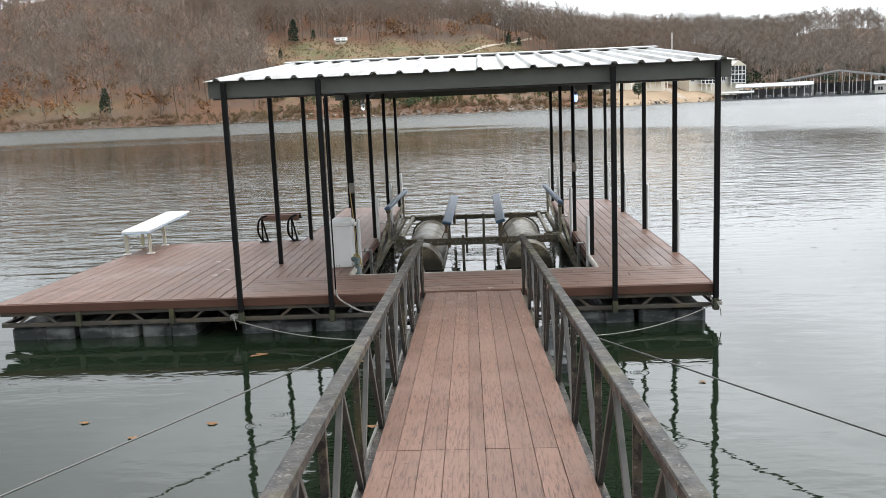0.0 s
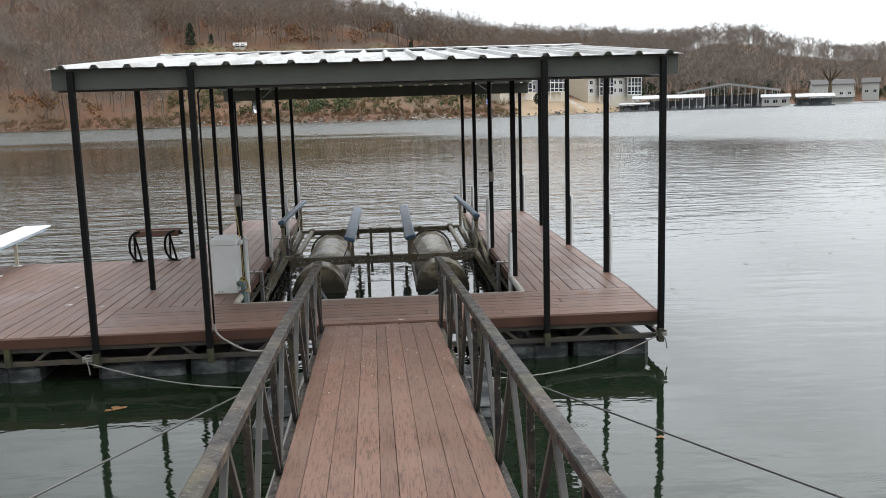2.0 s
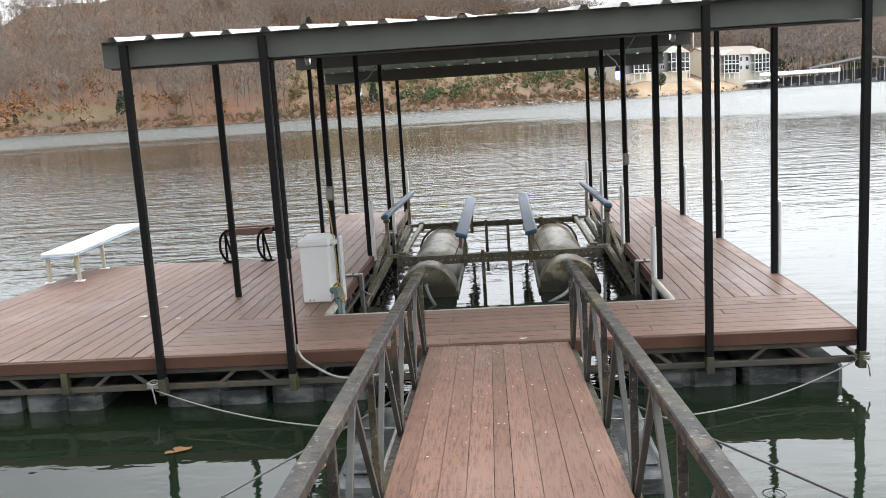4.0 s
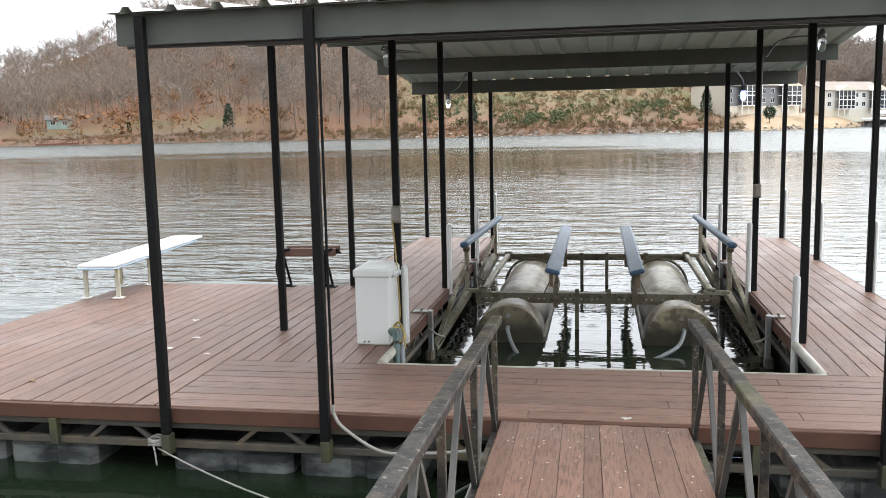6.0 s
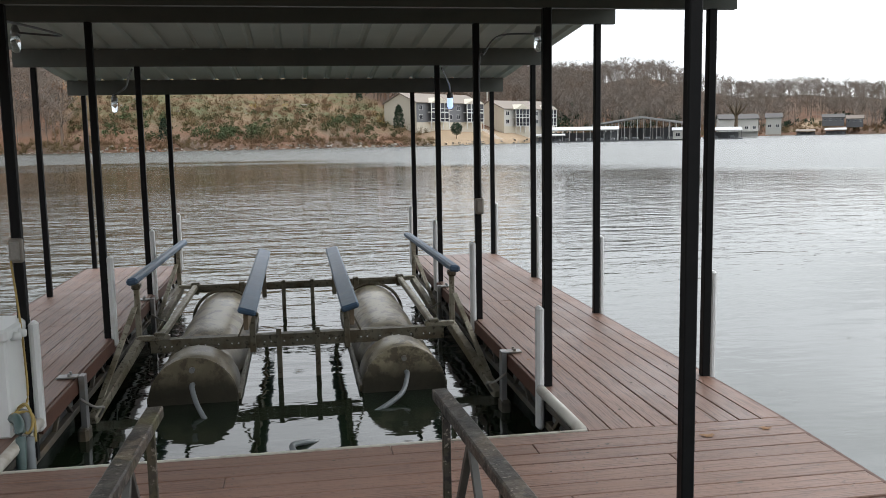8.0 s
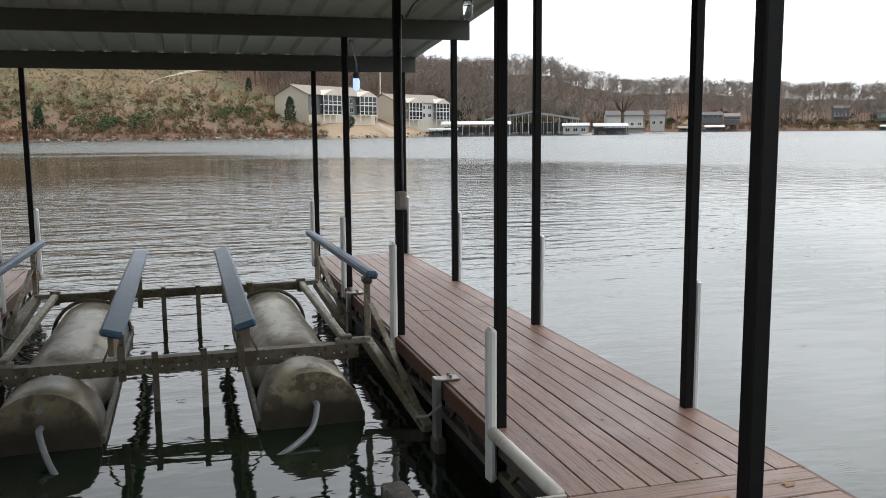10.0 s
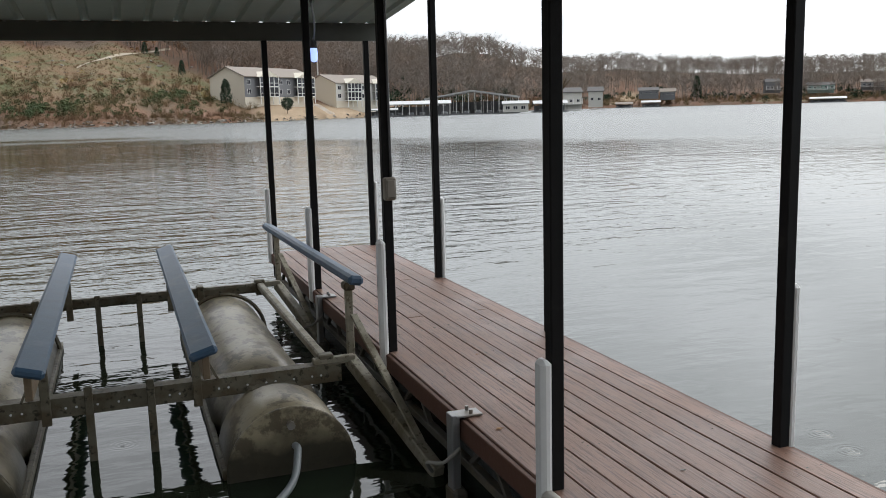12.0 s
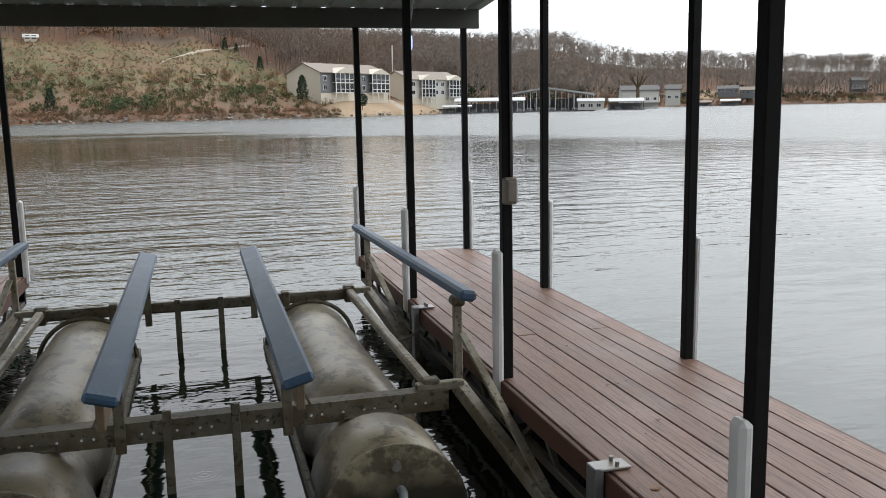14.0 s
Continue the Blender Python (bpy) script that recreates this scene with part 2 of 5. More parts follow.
TANK = tank_material()
PAD = simple("blue_vinyl", (0.04, 0.085, 0.145), 0.5, 0.0, 9, 0.7, 1.25, 0.002, (0.12, 0.15, 0.19), (0.55, 0.8))
PADWOOD = simple("bunk_timber", (0.16, 0.115, 0.07), 0.7, 0.0, 9, 0.6, 1.3, 0.003, (0.07, 0.06, 0.035))
WHITE = simple("white_vinyl", (0.64, 0.65, 0.64), 0.4, 0.0, 6, 0.88, 1.05, 0.001, (0.48, 0.46, 0.42), (0.58, 0.8))
EDGE = simple("dirty_white_edging", (0.5, 0.48, 0.43), 0.5, 0.0, 9, 0.75, 1.1, 0.001, (0.27, 0.24, 0.19), (0.48, 0.66))
BOXWHITE = simple("white_plastic", (0.66, 0.68, 0.67), 0.42, 0.0, 4, 0.92, 1.04, 0.0008, (0.55, 0.55, 0.5), (0.62, 0.82))
BOARDWHITE = simple("white_gelcoat", (0.80, 0.80, 0.78), 0.35, 0.0, 5, 0.92, 1.03, 0.001)
YELLOWED = simple("yellowed_paint", (0.55, 0.53, 0.42), 0.5, 0.0, 9, 0.8, 1.1, 0.001, (0.42, 0.36, 0.10), (0.5, 0.62))
BROWNBOARD = simple("brown_slat", (0.13, 0.07, 0.05), 0.55, 0.0, 8, 0.8, 1.2, 0.002)
ROPE = simple("grey_rope", (0.27, 0.26, 0.235), 0.8, 0.0, 60, 0.7, 1.2, 0.002)
CABLE = simple("steel_cable", (0.12, 0.12, 0.115), 0.5, 0.5, 40, 0.8, 1.2)
HOSE = simple("grey_hose", (0.19, 0.21, 0.22), 0.45, 0.0, 20, 0.8, 1.2)
HOSEGREEN = simple("green_hose", (0.06, 0.10, 0.095), 0.4, 0.0, 20, 0.8, 1.2)
YELLOW = simple("yellow_cord", (0.36, 0.26, 0.08), 0.6, 0.0, 20, 0.8, 1.1)
GALV = simple("galvanised_bracket", (0.27, 0.275, 0.275), 0.4, 0.6, 12, 0.8, 1.1, 0.001, (0.25, 0.22, 0.18))
CONDUIT = simple("grey_conduit", (0.10, 0.104, 0.108), 0.45, 0.2, 10, 0.85, 1.1)
OUTLET = simple("outlet_box_grey", (0.22, 0.20, 0.17), 0.5, 0.2, 15, 0.8, 1.2)
LEAF = simple("dry_leaf", (0.20, 0.095, 0.03), 0.7, 0.0, 30, 0.7, 1.3)
CHIP = simple("bird_lime", (0.62, 0.60, 0.56), 0.8, 0.0, 30, 0.8, 1.1)
DARKHOLE = simple("bolt_hole", (0.55, 0.56, 0.56), 0.6, 0.0, 30, 0.9, 1.1)


def rail_material():
    """Old dark paint, wet and flaking, with rust and pale scuffs."""
    m = Mat("weathered_rail_paint", (0.030, 0.027, 0.023), 0.5)
    m.p.inputs["Specular IOR Level"].default_value = 0.3
    m.value(m.noise(9.0), 0.6, 1.5)
    m.mix(m.ramp(m.noise(3.2), 0.5, 0.62, 0.0, 0.75), (0.085, 0.067, 0.048))
    m.mix(m.ramp(m.noise(15.0, (1, 0.5, 1), 4.0, 0.7), 0.52, 0.58, 0.0, 0.85), (0.010, 0.010, 0.010))
    m.mix(m.ramp(m.noise(40.0, (1, 1, 1), 3.0), 0.62, 0.66, 0.0, 0.85), (0.19, 0.17, 0.145))
    m.mix(m.ramp(m.noise(1.4), 0.56, 0.66, 0.0, 0.55), (0.085, 0.082, 0.028))
    m.rough(m.noise(11.0), 0.3, 0.7)
    m.bump(m.noise(15.0, (1, 0.5, 1), 4.0, 0.7), 0.006)
    m.bump(m.noise(70.0), 0.002)
    return m.done()


RAIL = rail_material()
BRACE = simple("worn_grey_brace", (0.085, 0.083, 0.076), 0.5, 0.2, 9, 0.5, 1.3, 0.001, (0.05, 0.05, 0.045), (0.48, 0.62))


def lamp_glass():
    m = Mat("lamp_glass", (0.85, 0.9, 0.92), 0.08)
    m.p.inputs["Transmission Weight"].default_value = 0.9
    return m.done()


def lamp_lit():
    m = Mat("lit_lamp_glass", (0.5, 0.6, 0.9), 0.2)
    m.p.inputs["Emission Color"].default_value = (0.30, 0.42, 1.0, 1)
    m.p.inputs["Emission Strength"].default_value = 2.2
    return m.done()


GLASS, LIT = lamp_glass(), lamp_lit()

# ---- building helpers ----


def mesh_of(bm, name, material, smooth=False):
    me = bpy.data.meshes.new(name)
    bm.to_mesh(me)
    bm.free()
    me.materials.append(material)
    if smooth:
        me.polygons.foreach_set("use_smooth", [True] * len(me.polygons))
    return me


def part(name, bm, material, parent=None, label="", smooth=False):
    ob = new(name, mesh_of(bm, name, material, smooth))
    ob.parent = parent
    if label:
        tagged(ob, label)
    return ob


def thing(name, label, category, group="", kind="", at=(0, 0, 0)):
    ob = new(name)
    ob.location = at
    ob.empty_display_size = 0.1
    return tagged(ob, label, category, group, kind)


def bm_box(lo, hi, bevel=0.0, m=None, bm=None):
    """A box between two corners, its edges rounded off by bevel; m turns it afterwards."""
    one = bmesh.new()
    bmesh.ops.create_cube(one, size=1.0)
    s = [hi[i] - lo[i] for i in range(3)]
    c = [(hi[i] + lo[i]) / 2 for i in range(3)]
    bmesh.ops.transform(one, matrix=Matrix.LocRotScale(c, None, s), verts=one.verts)
    if bevel:
        bmesh.ops.bevel(one, geom=one.edges[:], offset=bevel, segments=1, affect="EDGES")
    if m is not None:
        bmesh.ops.transform(one, matrix=m, verts=one.verts)
    return join(bm, one)


def join(bm, one):
    if bm is None:
        return one
    tmp = bpy.data.meshes.new("tmp")
    one.to_mesh(tmp)
    one.free()
    bm.from_mesh(tmp)
    bpy.data.meshes.remove(tmp)
    return bm


def bm_bar(p, q, w, h=None, bevel=0.004, bm=None, roll=0.0):
    """A square bar from p to q, w wide and h high."""
    h = h or w
    p, q = Vector(p), Vector(q)
    d = q - p
    up = Vector((0, 0, 1)) if abs(d.normalized().z) < 0.99 else Vector((0, 1, 0))
    x = d.normalized()
    y = up.cross(x).normalized()
    z = x.cross(y)
    m = Matrix((x, y, z)).transposed().to_4x4()
    m.translation = p
    return bm_box((0, -w / 2, -h / 2), (d.length, w / 2, h / 2), bevel, m @ pose(0, 0, 0, roll), bm)


def bm_tube(points, r, sides=8, bm=None, closed_ends=True):
    """A round tube along a line of points."""
    own = bm if bm is not None else bmesh.new()
    pts = [Vector(p) for p in points]
    rings = []
    for i, p in enumerate(pts):
        d = (pts[min(i + 1, len(pts) - 1)] - pts[max(i - 1, 0)]).normalized()
        up = Vector((0, 0, 1)) if abs(d.z) < 0.9 else Vector((0, 1, 0))
        a = up.cross(d).normalized()
        b = d.cross(a)
        rad = r[i] if isinstance(r, (list, tuple)) else r
        rings.append([own.verts.new(p + rad * (math.cos(k * math.tau / sides) * a + math.sin(k * math.tau / sides) * b)) for k in range(sides)])
    for u, v in zip(rings, rings[1:]):
        for k in range(sides):
            own.faces.new((u[k], u[(k + 1) % sides], v[(k + 1) % sides], v[k]))
    if closed_ends:
        own.faces.new(rings[0][::-1])
        own.faces.new(rings[-1])
    return own


def curve_points(ctrl, n=14):
    """Points of a smooth line through the control points."""
    c = [Vector(p) for p in ctrl]
    c = [2 * c[0] - c[1], *c, 2 * c[-1] - c[-2]]
    out = []
    for i in range(1, len(c) - 2):
        for k in range(n):
            t = k / n
            p0, p1, p2, p3 = c[i - 1:i + 3]
            out.append(0.5 * (2 * p1 + (p2 - p0) * t + (2 * p0 - 5 * p1 + 4 * p2 - p3) * t * t + (3 * p1 - p0 - 3 * p2 + p3) * t ** 3))
    out.append(c[-2])
    return out


def big_mesh(name, verts, faces, material):
    """A mesh from arrays: vertices and equal-sided faces."""
    me = bpy.data.meshes.new(name)
    k = faces.shape[1]
    me.vertices.add(len(verts))
    me.vertices.foreach_set("co", np.ascontiguousarray(verts, dtype=np.float32).ravel())
    me.loops.add(faces.size)
    me.loops.foreach_set("vertex_index", np.ascontiguousarray(faces, dtype=np.int32).ravel())
    me.polygons.add(len(faces))
    me.polygons.foreach_set("loop_start", np.arange(0, faces.size, k, dtype=np.int32))
    me.update(calc_edges=True)
    me.validate()
    me.materials.append(material)
    return me

# ---- lake, far shore, hill ----
D = 0.48                                        # the deck above the water
AZ = [-180, -150, -120, -90, -60, -40, -30, -20, -10, 0, 6, 10, 14, 17, 20, 24, 28, 36, 44, 55, 80, 100, 120, 150, 180]
SHORE = [15, 17, 32, 150, 260, 285, 270, 245, 228, 230, 240, 255, 285, 345, 430, 520, 600, 640, 660, 640, 300, 120, 32, 17, 15]
CREST_AZ = [-180, -100, -60, -45, -37, -34, -31, -28, -20, -10, 0, 4, 8, 12, 15.5, 18.7, 20.2, 22.5, 25.3, 28.4, 31.6, 34, 37, 44, 60, 100, 180]
CREST_EL = [12, 6, 5, 5, 5, 5.5, 7.0, 8.4, 9.4, 9.0, 7.2, 6.1, 5.45, 4.95, 4.5, 4.25, 4.6, 4.55, 3.65, 3.0, 3.1, 2.85, 2.6, 2.4, 2.6, 6, 12]
TREE = 13.0


def shore(az):
    return np.interp(az, AZ, SHORE)


def crest(az):
    """How far behind the shore the hill's crest lies, and its height."""
    s = np.interp(az, [-180, -120, -60, -9, 0, 5, 12, 20, 60, 120, 180], [60, 60, 190, 190, 132, 118, 170, 200, 150, 60, 60])
    el = np.interp(az, CREST_AZ, CREST_EL)
    return s, np.maximum(np.tan(np.radians(el)) * (shore(az) + s) + 2.3 - TREE, 6.0)


def ground_at(az, s):
    """The ground's height s metres behind the shore, in the direction az (degrees from north)."""
    far, top = crest(az)
    f = np.clip(s / far, 0, 1)
    z = np.clip(s / 3.0, -1, 1) * 1.0 + (top - 1.0) * (0.82 * f + 0.18 * f * f)
    lump = np.sin(az * 1.7 + s * 0.045) * np.cos(s * 0.09 - az * 0.6) * np.clip(s / 60, 0, 1) * 1.3
    return z + lump


def at_polar(az, s):
    r = shore(az) + s
    return np.sin(np.radians(az)) * r, np.cos(np.radians(az)) * r, ground_at(az, s)


def ground_material():
    m = Mat("leaf_littered_hillside", (0.175, 0.088, 0.048), 0.95)
    m.value(m.noise(0.5, world=True), 0.6, 1.35)
    m.mix(m.ramp(m.noise(0.06, world=True), 0.42, 0.62, 0.0, 0.8), (0.125, 0.095, 0.07))
    grass = m.n.new("ShaderNodeAttribute")
    grass.attribute_name = "grass"
    tan = m.n.new("ShaderNodeMix")
    tan.data_type = "RGBA"
    tan.inputs["A"].default_value, tan.inputs["B"].default_value = (0.18, 0.122, 0.062, 1), (0.105, 0.108, 0.044, 1)
    m.l.new(m.ramp(m.noise(0.09, (1, 1, 3), world=True), 0.4, 0.6), tan.inputs["Factor"])
    rust = m.n.new("ShaderNodeMix")
    rust.data_type = "RGBA"
    rust.inputs["B"].default_value = (0.175, 0.088, 0.046, 1)
    m.l.new(m.ramp(m.noise(0.13, (1, 1, 4), world=True), 0.5, 0.68, 0.0, 0.8), rust.inputs["Factor"])
    m.l.new(tan.outputs["Result"], rust.inputs["A"])
    m.mix(grass.outputs["Fac"], rust.outputs["Result"])
    sand = m.n.new("ShaderNodeAttribute")
    sand.attribute_name = "sand"
    m.mix(sand.outputs["Fac"], (0.36, 0.265, 0.17))
    m.value(m.noise(2.5, world=True), 0.78, 1.22)
    m.bump(m.noise(1.2, world=True), 0.5)
    return m.done()


az = np.concatenate([np.arange(-180, -48, 4.0), np.arange(-48, 56, 0.5), np.arange(56, 181, 4.0)])
ss = np.concatenate([[-30, -6, -2, 0, 1.5, 3, 6], np.arange(10, 300, 6.0), [330, 400, 600, 1200, 3000]])
A, S = np.meshgrid(az, ss, indexing="ij")
GX, GY, GZ = at_polar(A, S)
idx = np.arange(A.size).reshape(A.shape)
quads = np.stack([idx[:-1, :-1], idx[1:, :-1], idx[1:, 1:], idx[:-1, 1:]], -1).reshape(-1, 4)
me = big_mesh("ground", np.stack([GX, GY, GZ], -1).reshape(-1, 3), quads, ground_material())
smooth_step = lambda v, a, b: np.clip((v - a) / (b - a), 0, 1)
field = smooth_step(A, -14.5, -12.5) * (1 - smooth_step(A, 8, 11)) * smooth_step(S, 8, 40) * (1 - smooth_step(S - np.interp(A, [-14, 2.4, 5.5, 9], [92, 98, 56, 26]), 0, 10))
lawn = smooth_step(A, 39.3, 40) * (1 - smooth_step(A, 45, 46)) * smooth_step(S, 3, 6) * (1 - smooth_step(S, 16, 24))
clearing = smooth_step(A, -38, -35) * (1 - smooth_step(A, -24, -20)) * smooth_step(S, 8, 14) * (1 - smooth_step(S, 22, 30)) * 0.7
beach = smooth_step(A, 7.9, 9.2) * (1 - smooth_step(A, 16, 17.5)) * (1 - smooth_step(S, 24, 34))
cut = smooth_step(A - 0.02 * (S - 20), 30.7, 31.2) * (1 - smooth_step(A - 0.02 * (S - 20), 31.9, 32.6)) * (1 - smooth_step(S, 56, 70)) * smooth_step(S, 6, 10)
for key, value in (("grass", np.maximum(np.maximum(field, lawn), clearing)), ("sand", np.maximum(beach, cut))):
    at = me.attributes.new(key, "FLOAT", "POINT")
    at.data.foreach_set("value", value.astype(np.float32).ravel())
me.polygons.foreach_set("use_smooth", [True] * len(me.polygons))
tagged(new("ground", me), "brown leaf-littered hillside with a tan grassy clearing", "hillside", kind="structure")

bm = bmesh.new()
bmesh.ops.create_grid(bm, x_segments=8, y_segments=8, size=2600)
tagged(part("water", bm, WATER), "dark green lake water with small ripples", "water", kind="structure")

# woods: bare grey-brown trees
rng = np.random.default_rng(7)


def sliver(p, q, w, out):
    """A thin three-sided twig from p to q."""
    d = q - p
    s = np.cross(d, rng.normal(size=3))
    s = s / (np.linalg.norm(s) + 1e-9) * w
    out.append(np.array([p - s, p + s, q]))


def spar(p, q, w0, w1, out):
    d = (q - p) / (np.linalg.norm(q - p) + 1e-9)
    a = np.cross(d, (0.31, 0.87, 0.2))
    a /= np.linalg.norm(a)
    b = np.cross(d, a)
    ring = [math.cos(k * 2.0944) * a + math.sin(k * 2.0944) * b for k in range(3)]
    for k in range(3):
        u, v = ring[k], ring[(k + 1) % 3]
        out.append(np.array([p + u * w0, p + v * w0, q + v * w1]))
        out.append(np.array([p + u * w0, q + v * w1, q + u * w1]))


def bare_tree(limbs=9, subs=5, twigs=5, spread=0.33, thick=1.0):
    """Triangles of a leafless tree one metre high."""
    out = []
    lean = rng.normal(size=3) * 0.03
    fork = np.array([lean[0], lean[1], 0.45])
    top = fork + np.array([*(rng.normal(size=2) * 0.06), 0.42])
    spar(np.array([0, 0, -0.05]), fork, 0.0105 * thick, 0.007 * thick, out)
    spar(fork, top, 0.007 * thick, 0.0025 * thick, out)
    for i in range(limbs):
        t = rng.uniform(0.28, 0.9)
        base = np.array([0, 0, 0]) * (1 - t) + (fork * (t / 0.45) if t < 0.45 else fork + (top - fork) * ((t - 0.45) / 0.42))
        a = rng.uniform(0, math.tau)
        ln = spread * rng.uniform(0.5, 1.0) * (1.25 - 0.8 * abs(t - 0.5))
        tip = base + np.array([math.cos(a) * ln, math.sin(a) * ln, ln * rng.uniform(0.4, 1.3)])
        tip[2] = min(tip[2], 1.02)
        spar(base, tip, 0.0055 * thick, 0.0018 * thick, out)
        for j in range(subs):
            u = rng.uniform(0.3, 1.0)
            b2 = base + (tip - base) * u
            t2 = b2 + rng.normal(size=3) * ln * 0.26 + np.array([0, 0, ln * 0.2])
            sliver(b2, t2, 0.0022 * thick, out)
            for k in range(twigs):
                b3 = b2 + (t2 - b2) * rng.uniform(0.2, 1.0)
                sliver(b3, b3 + rng.normal(size=3) * ln * 0.14 + np.array([0, 0, ln * 0.07]), 0.0020 * thick, out)
    return np.array(out)


def scatter(name, kinds, place, size, material, label, category):
    """Many copies of a few templates, joined into one mesh. place: x, y, z arrays; size: heights."""
    x, y, z = place
    allv = []
    pick = rng.integers(0, len(kinds), len(x))
    for k, tri in enumerate(kinds):
        w = np.where(pick == k)[0]
        if not len(w):
            continue
        a = rng.uniform(0, math.tau, len(w))
        c, s, h = np.cos(a)[:, None, None], np.sin(a)[:, None, None], size[w][:, None, None]
        v = np.broadcast_to(tri, (len(w), *tri.shape))
        vx, vy, vz = v[..., 0], v[..., 1], v[..., 2]
        wide = rng.uniform(0.8, 1.25, len(w))[:, None, None]
        allv.append(np.stack([(vx * c - vy * s) * h * wide + x[w][:, None, None], (vx * s + vy * c) * h * wide + y[w][:, None, None], vz * h + z[w][:, None, None]], -1).reshape(-1, 3))
    v = np.concatenate(allv)
    f = np.arange(len(v)).reshape(-1, 3)
    return tagged(new(name, big_mesh(name, v, f, material)), label, category, kind="stuff")


def wood_material(name, color, other, lo=0.6, hi=1.5):
    m = Mat(name, color, 0.95)
    m.value(m.noise(0.16, world=True, detail=3.0), lo, hi)
    m.mix(m.ramp(m.noise(0.05, world=True), 0.45, 0.6, 0.0, 0.75), other)
    g = m.n.new("ShaderNodeNewGeometry")
    m.value(g.outputs["Random Per Island"], 0.65, 1.4)
    return m.done()


BARK = wood_material("bare_branches", (0.19, 0.16, 0.133), (0.19, 0.135, 0.098))
BARK_FAR = wood_material("distant_branches", (0.2, 0.175, 0.15), (0.195, 0.158, 0.125))
RUSTLEAF = wood_material("clinging_rust_leaves", (0.20, 0.095, 0.04), (0.23, 0.135, 0.06))
BRUSH = wood_material("brown_brush", (0.175, 0.108, 0.06), (0.16, 0.13, 0.058))
GREENLEAF = wood_material("green_shrub_leaves", (0.062, 0.088, 0.035), (0.08, 0.1, 0.04))
NEEDLE = wood_material("cedar_needles", (0.022, 0.042, 0.022), (0.03, 0.05, 0.024))
ROCK = wood_material("shore_stone", (0.22, 0.20, 0.175), (0.30, 0.27, 0.22))


def sow(n, az_range, s_range, keep=None):
    a = rng.uniform(*az_range, n)
    s = rng.uniform(*s_range, n)
    if keep is not None:
        k = keep(a, s)
        a, s = a[k], s[k]
    return a, s


near_kinds = [bare_tree(11, 6, 8, rng.uniform(0.26, 0.4), 1.0) for _ in range(7)]
far_kinds = [bare_tree(10, 6, 4, rng.uniform(0.28, 0.42), 1.3) for _ in range(6)]
a, s = sow(1900, (-48, -12), (3, 230), lambda a, s: ~((a < -21) & (s < 24) & (rng.random(len(a)) < 0.85)) & ~((a > -14.0) & (s < 98)))
scatter("left_woods", near_kinds, at_polar(a, s), rng.uniform(9, 15.5, len(a)), BARK, "dense leafless grey-brown woodland on the slope", "woods")
a, s = sow(2300, (-15, 19), (60, 270), lambda a, s: s > np.interp(a, [-15, 2.4, 5.5, 12, 19], [100, 108, 66, 64, 52]))
scatter("hilltop_woods", near_kinds, at_polar(a, s), rng.uniform(10, 15.5, len(a)), BARK, "bare trees along the hill crest", "woods")
a, s = sow(3000, (14, 54), (8, 250), lambda a, s: (s > 70 - np.clip(a - 14, 0, 5) * 13.4) & ~((a > 30.7) & (a < 34.5) & (s < 60) & (rng.random(len(a)) < 0.9)) & ~((a > 39) & (a < 46) & (s < 26) & (rng.random(len(a)) < 0.93)))
scatter("far_woods", far_kinds, at_polar(a, s), rng.uniform(10, 16, len(a)), BARK_FAR, "distant bare winter woods above the far shore", "woods")


def leaf_puff(n, flat=0.8, size=0.06, base=0.0):
    """Small leaf triangles filling a ragged clump one metre high."""
    out = []
    blobs = [(rng.normal(size=3) * (0.28, 0.28, 0.18) + (0, 0, 0.5), rng.uniform(0.16, 0.3)) for _ in range(6)]
    for _ in range(n):
        c, r = blobs[rng.integers(len(blobs))]
        d = rng.normal(size=3)
        p = c + d / np.linalg.norm(d) * r * rng.uniform(0.5, 1.0)
        p[2] = max(p[2] * flat, base + 0.02)
        e = rng.normal(size=(3, 3)) * size
        out.append(p + e)
    return np.array(out)


def brush_clump(n):
    out = []
    for _ in range(n):
        a = rng.uniform(0, math.tau)
        p = np.array([math.cos(a), math.sin(a), 0]) * rng.uniform(0, 0.35)
        sliver(p, p + np.array([math.cos(a) * rng.uniform(0, 0.4), math.sin(a) * rng.uniform(0, 0.4), rng.uniform(0.4, 1.0)]), 0.012, out)
        q = p + (out[-1][2] - p) * rng.uniform(0.3, 0.9)
        sliver(q, q + rng.normal(size=3) * 0.2, 0.012, out)
    return np.array(out)


brush_kinds = [brush_clump(46) for _ in range(4)]
puffs = [leaf_puff(150) for _ in range(4)]
a, s = sow(950, (-48, 8.5), (2, 62), lambda a, s: (a > -15) | (s < 26) & (rng.random(len(a)) < 0.22))
scatter("hillside_brush", brush_kinds, at_polar(a, s), rng.uniform(1.0, 3.2, len(a)), BRUSH, "tangled brown brush above the waterline", "brush")
a, s = sow(1100, (18, 54), (1, 40))
scatter("far_brush", brush_kinds, at_polar(a, s), rng.uniform(1.5, 4.5, len(a)), BRUSH, "brown thickets along the far shore", "brush")
a, s = sow(1500, (-47, 9), (0.2, 6))
scatter("bank_weeds", brush_kinds, at_polar(a, s), rng.uniform(0.5, 1.6, len(a)), BRUSH, "dark weeds hanging over the waterline", "brush")
a, s = sow(2600, (-13.5, 6), (24, 104), lambda a, s: s < np.interp(a, [-14, 2.4, 6], [102, 104, 50]))
scatter("field_brush", brush_kinds, at_polar(a, s), rng.uniform(0.4, 1.1, len(a)), BRUSH, "dry weeds scattered over the clearing", "brush")
a, s = sow(420, (-48, 19), (4, 200), lambda a, s: (a < -14) | (s > 105))
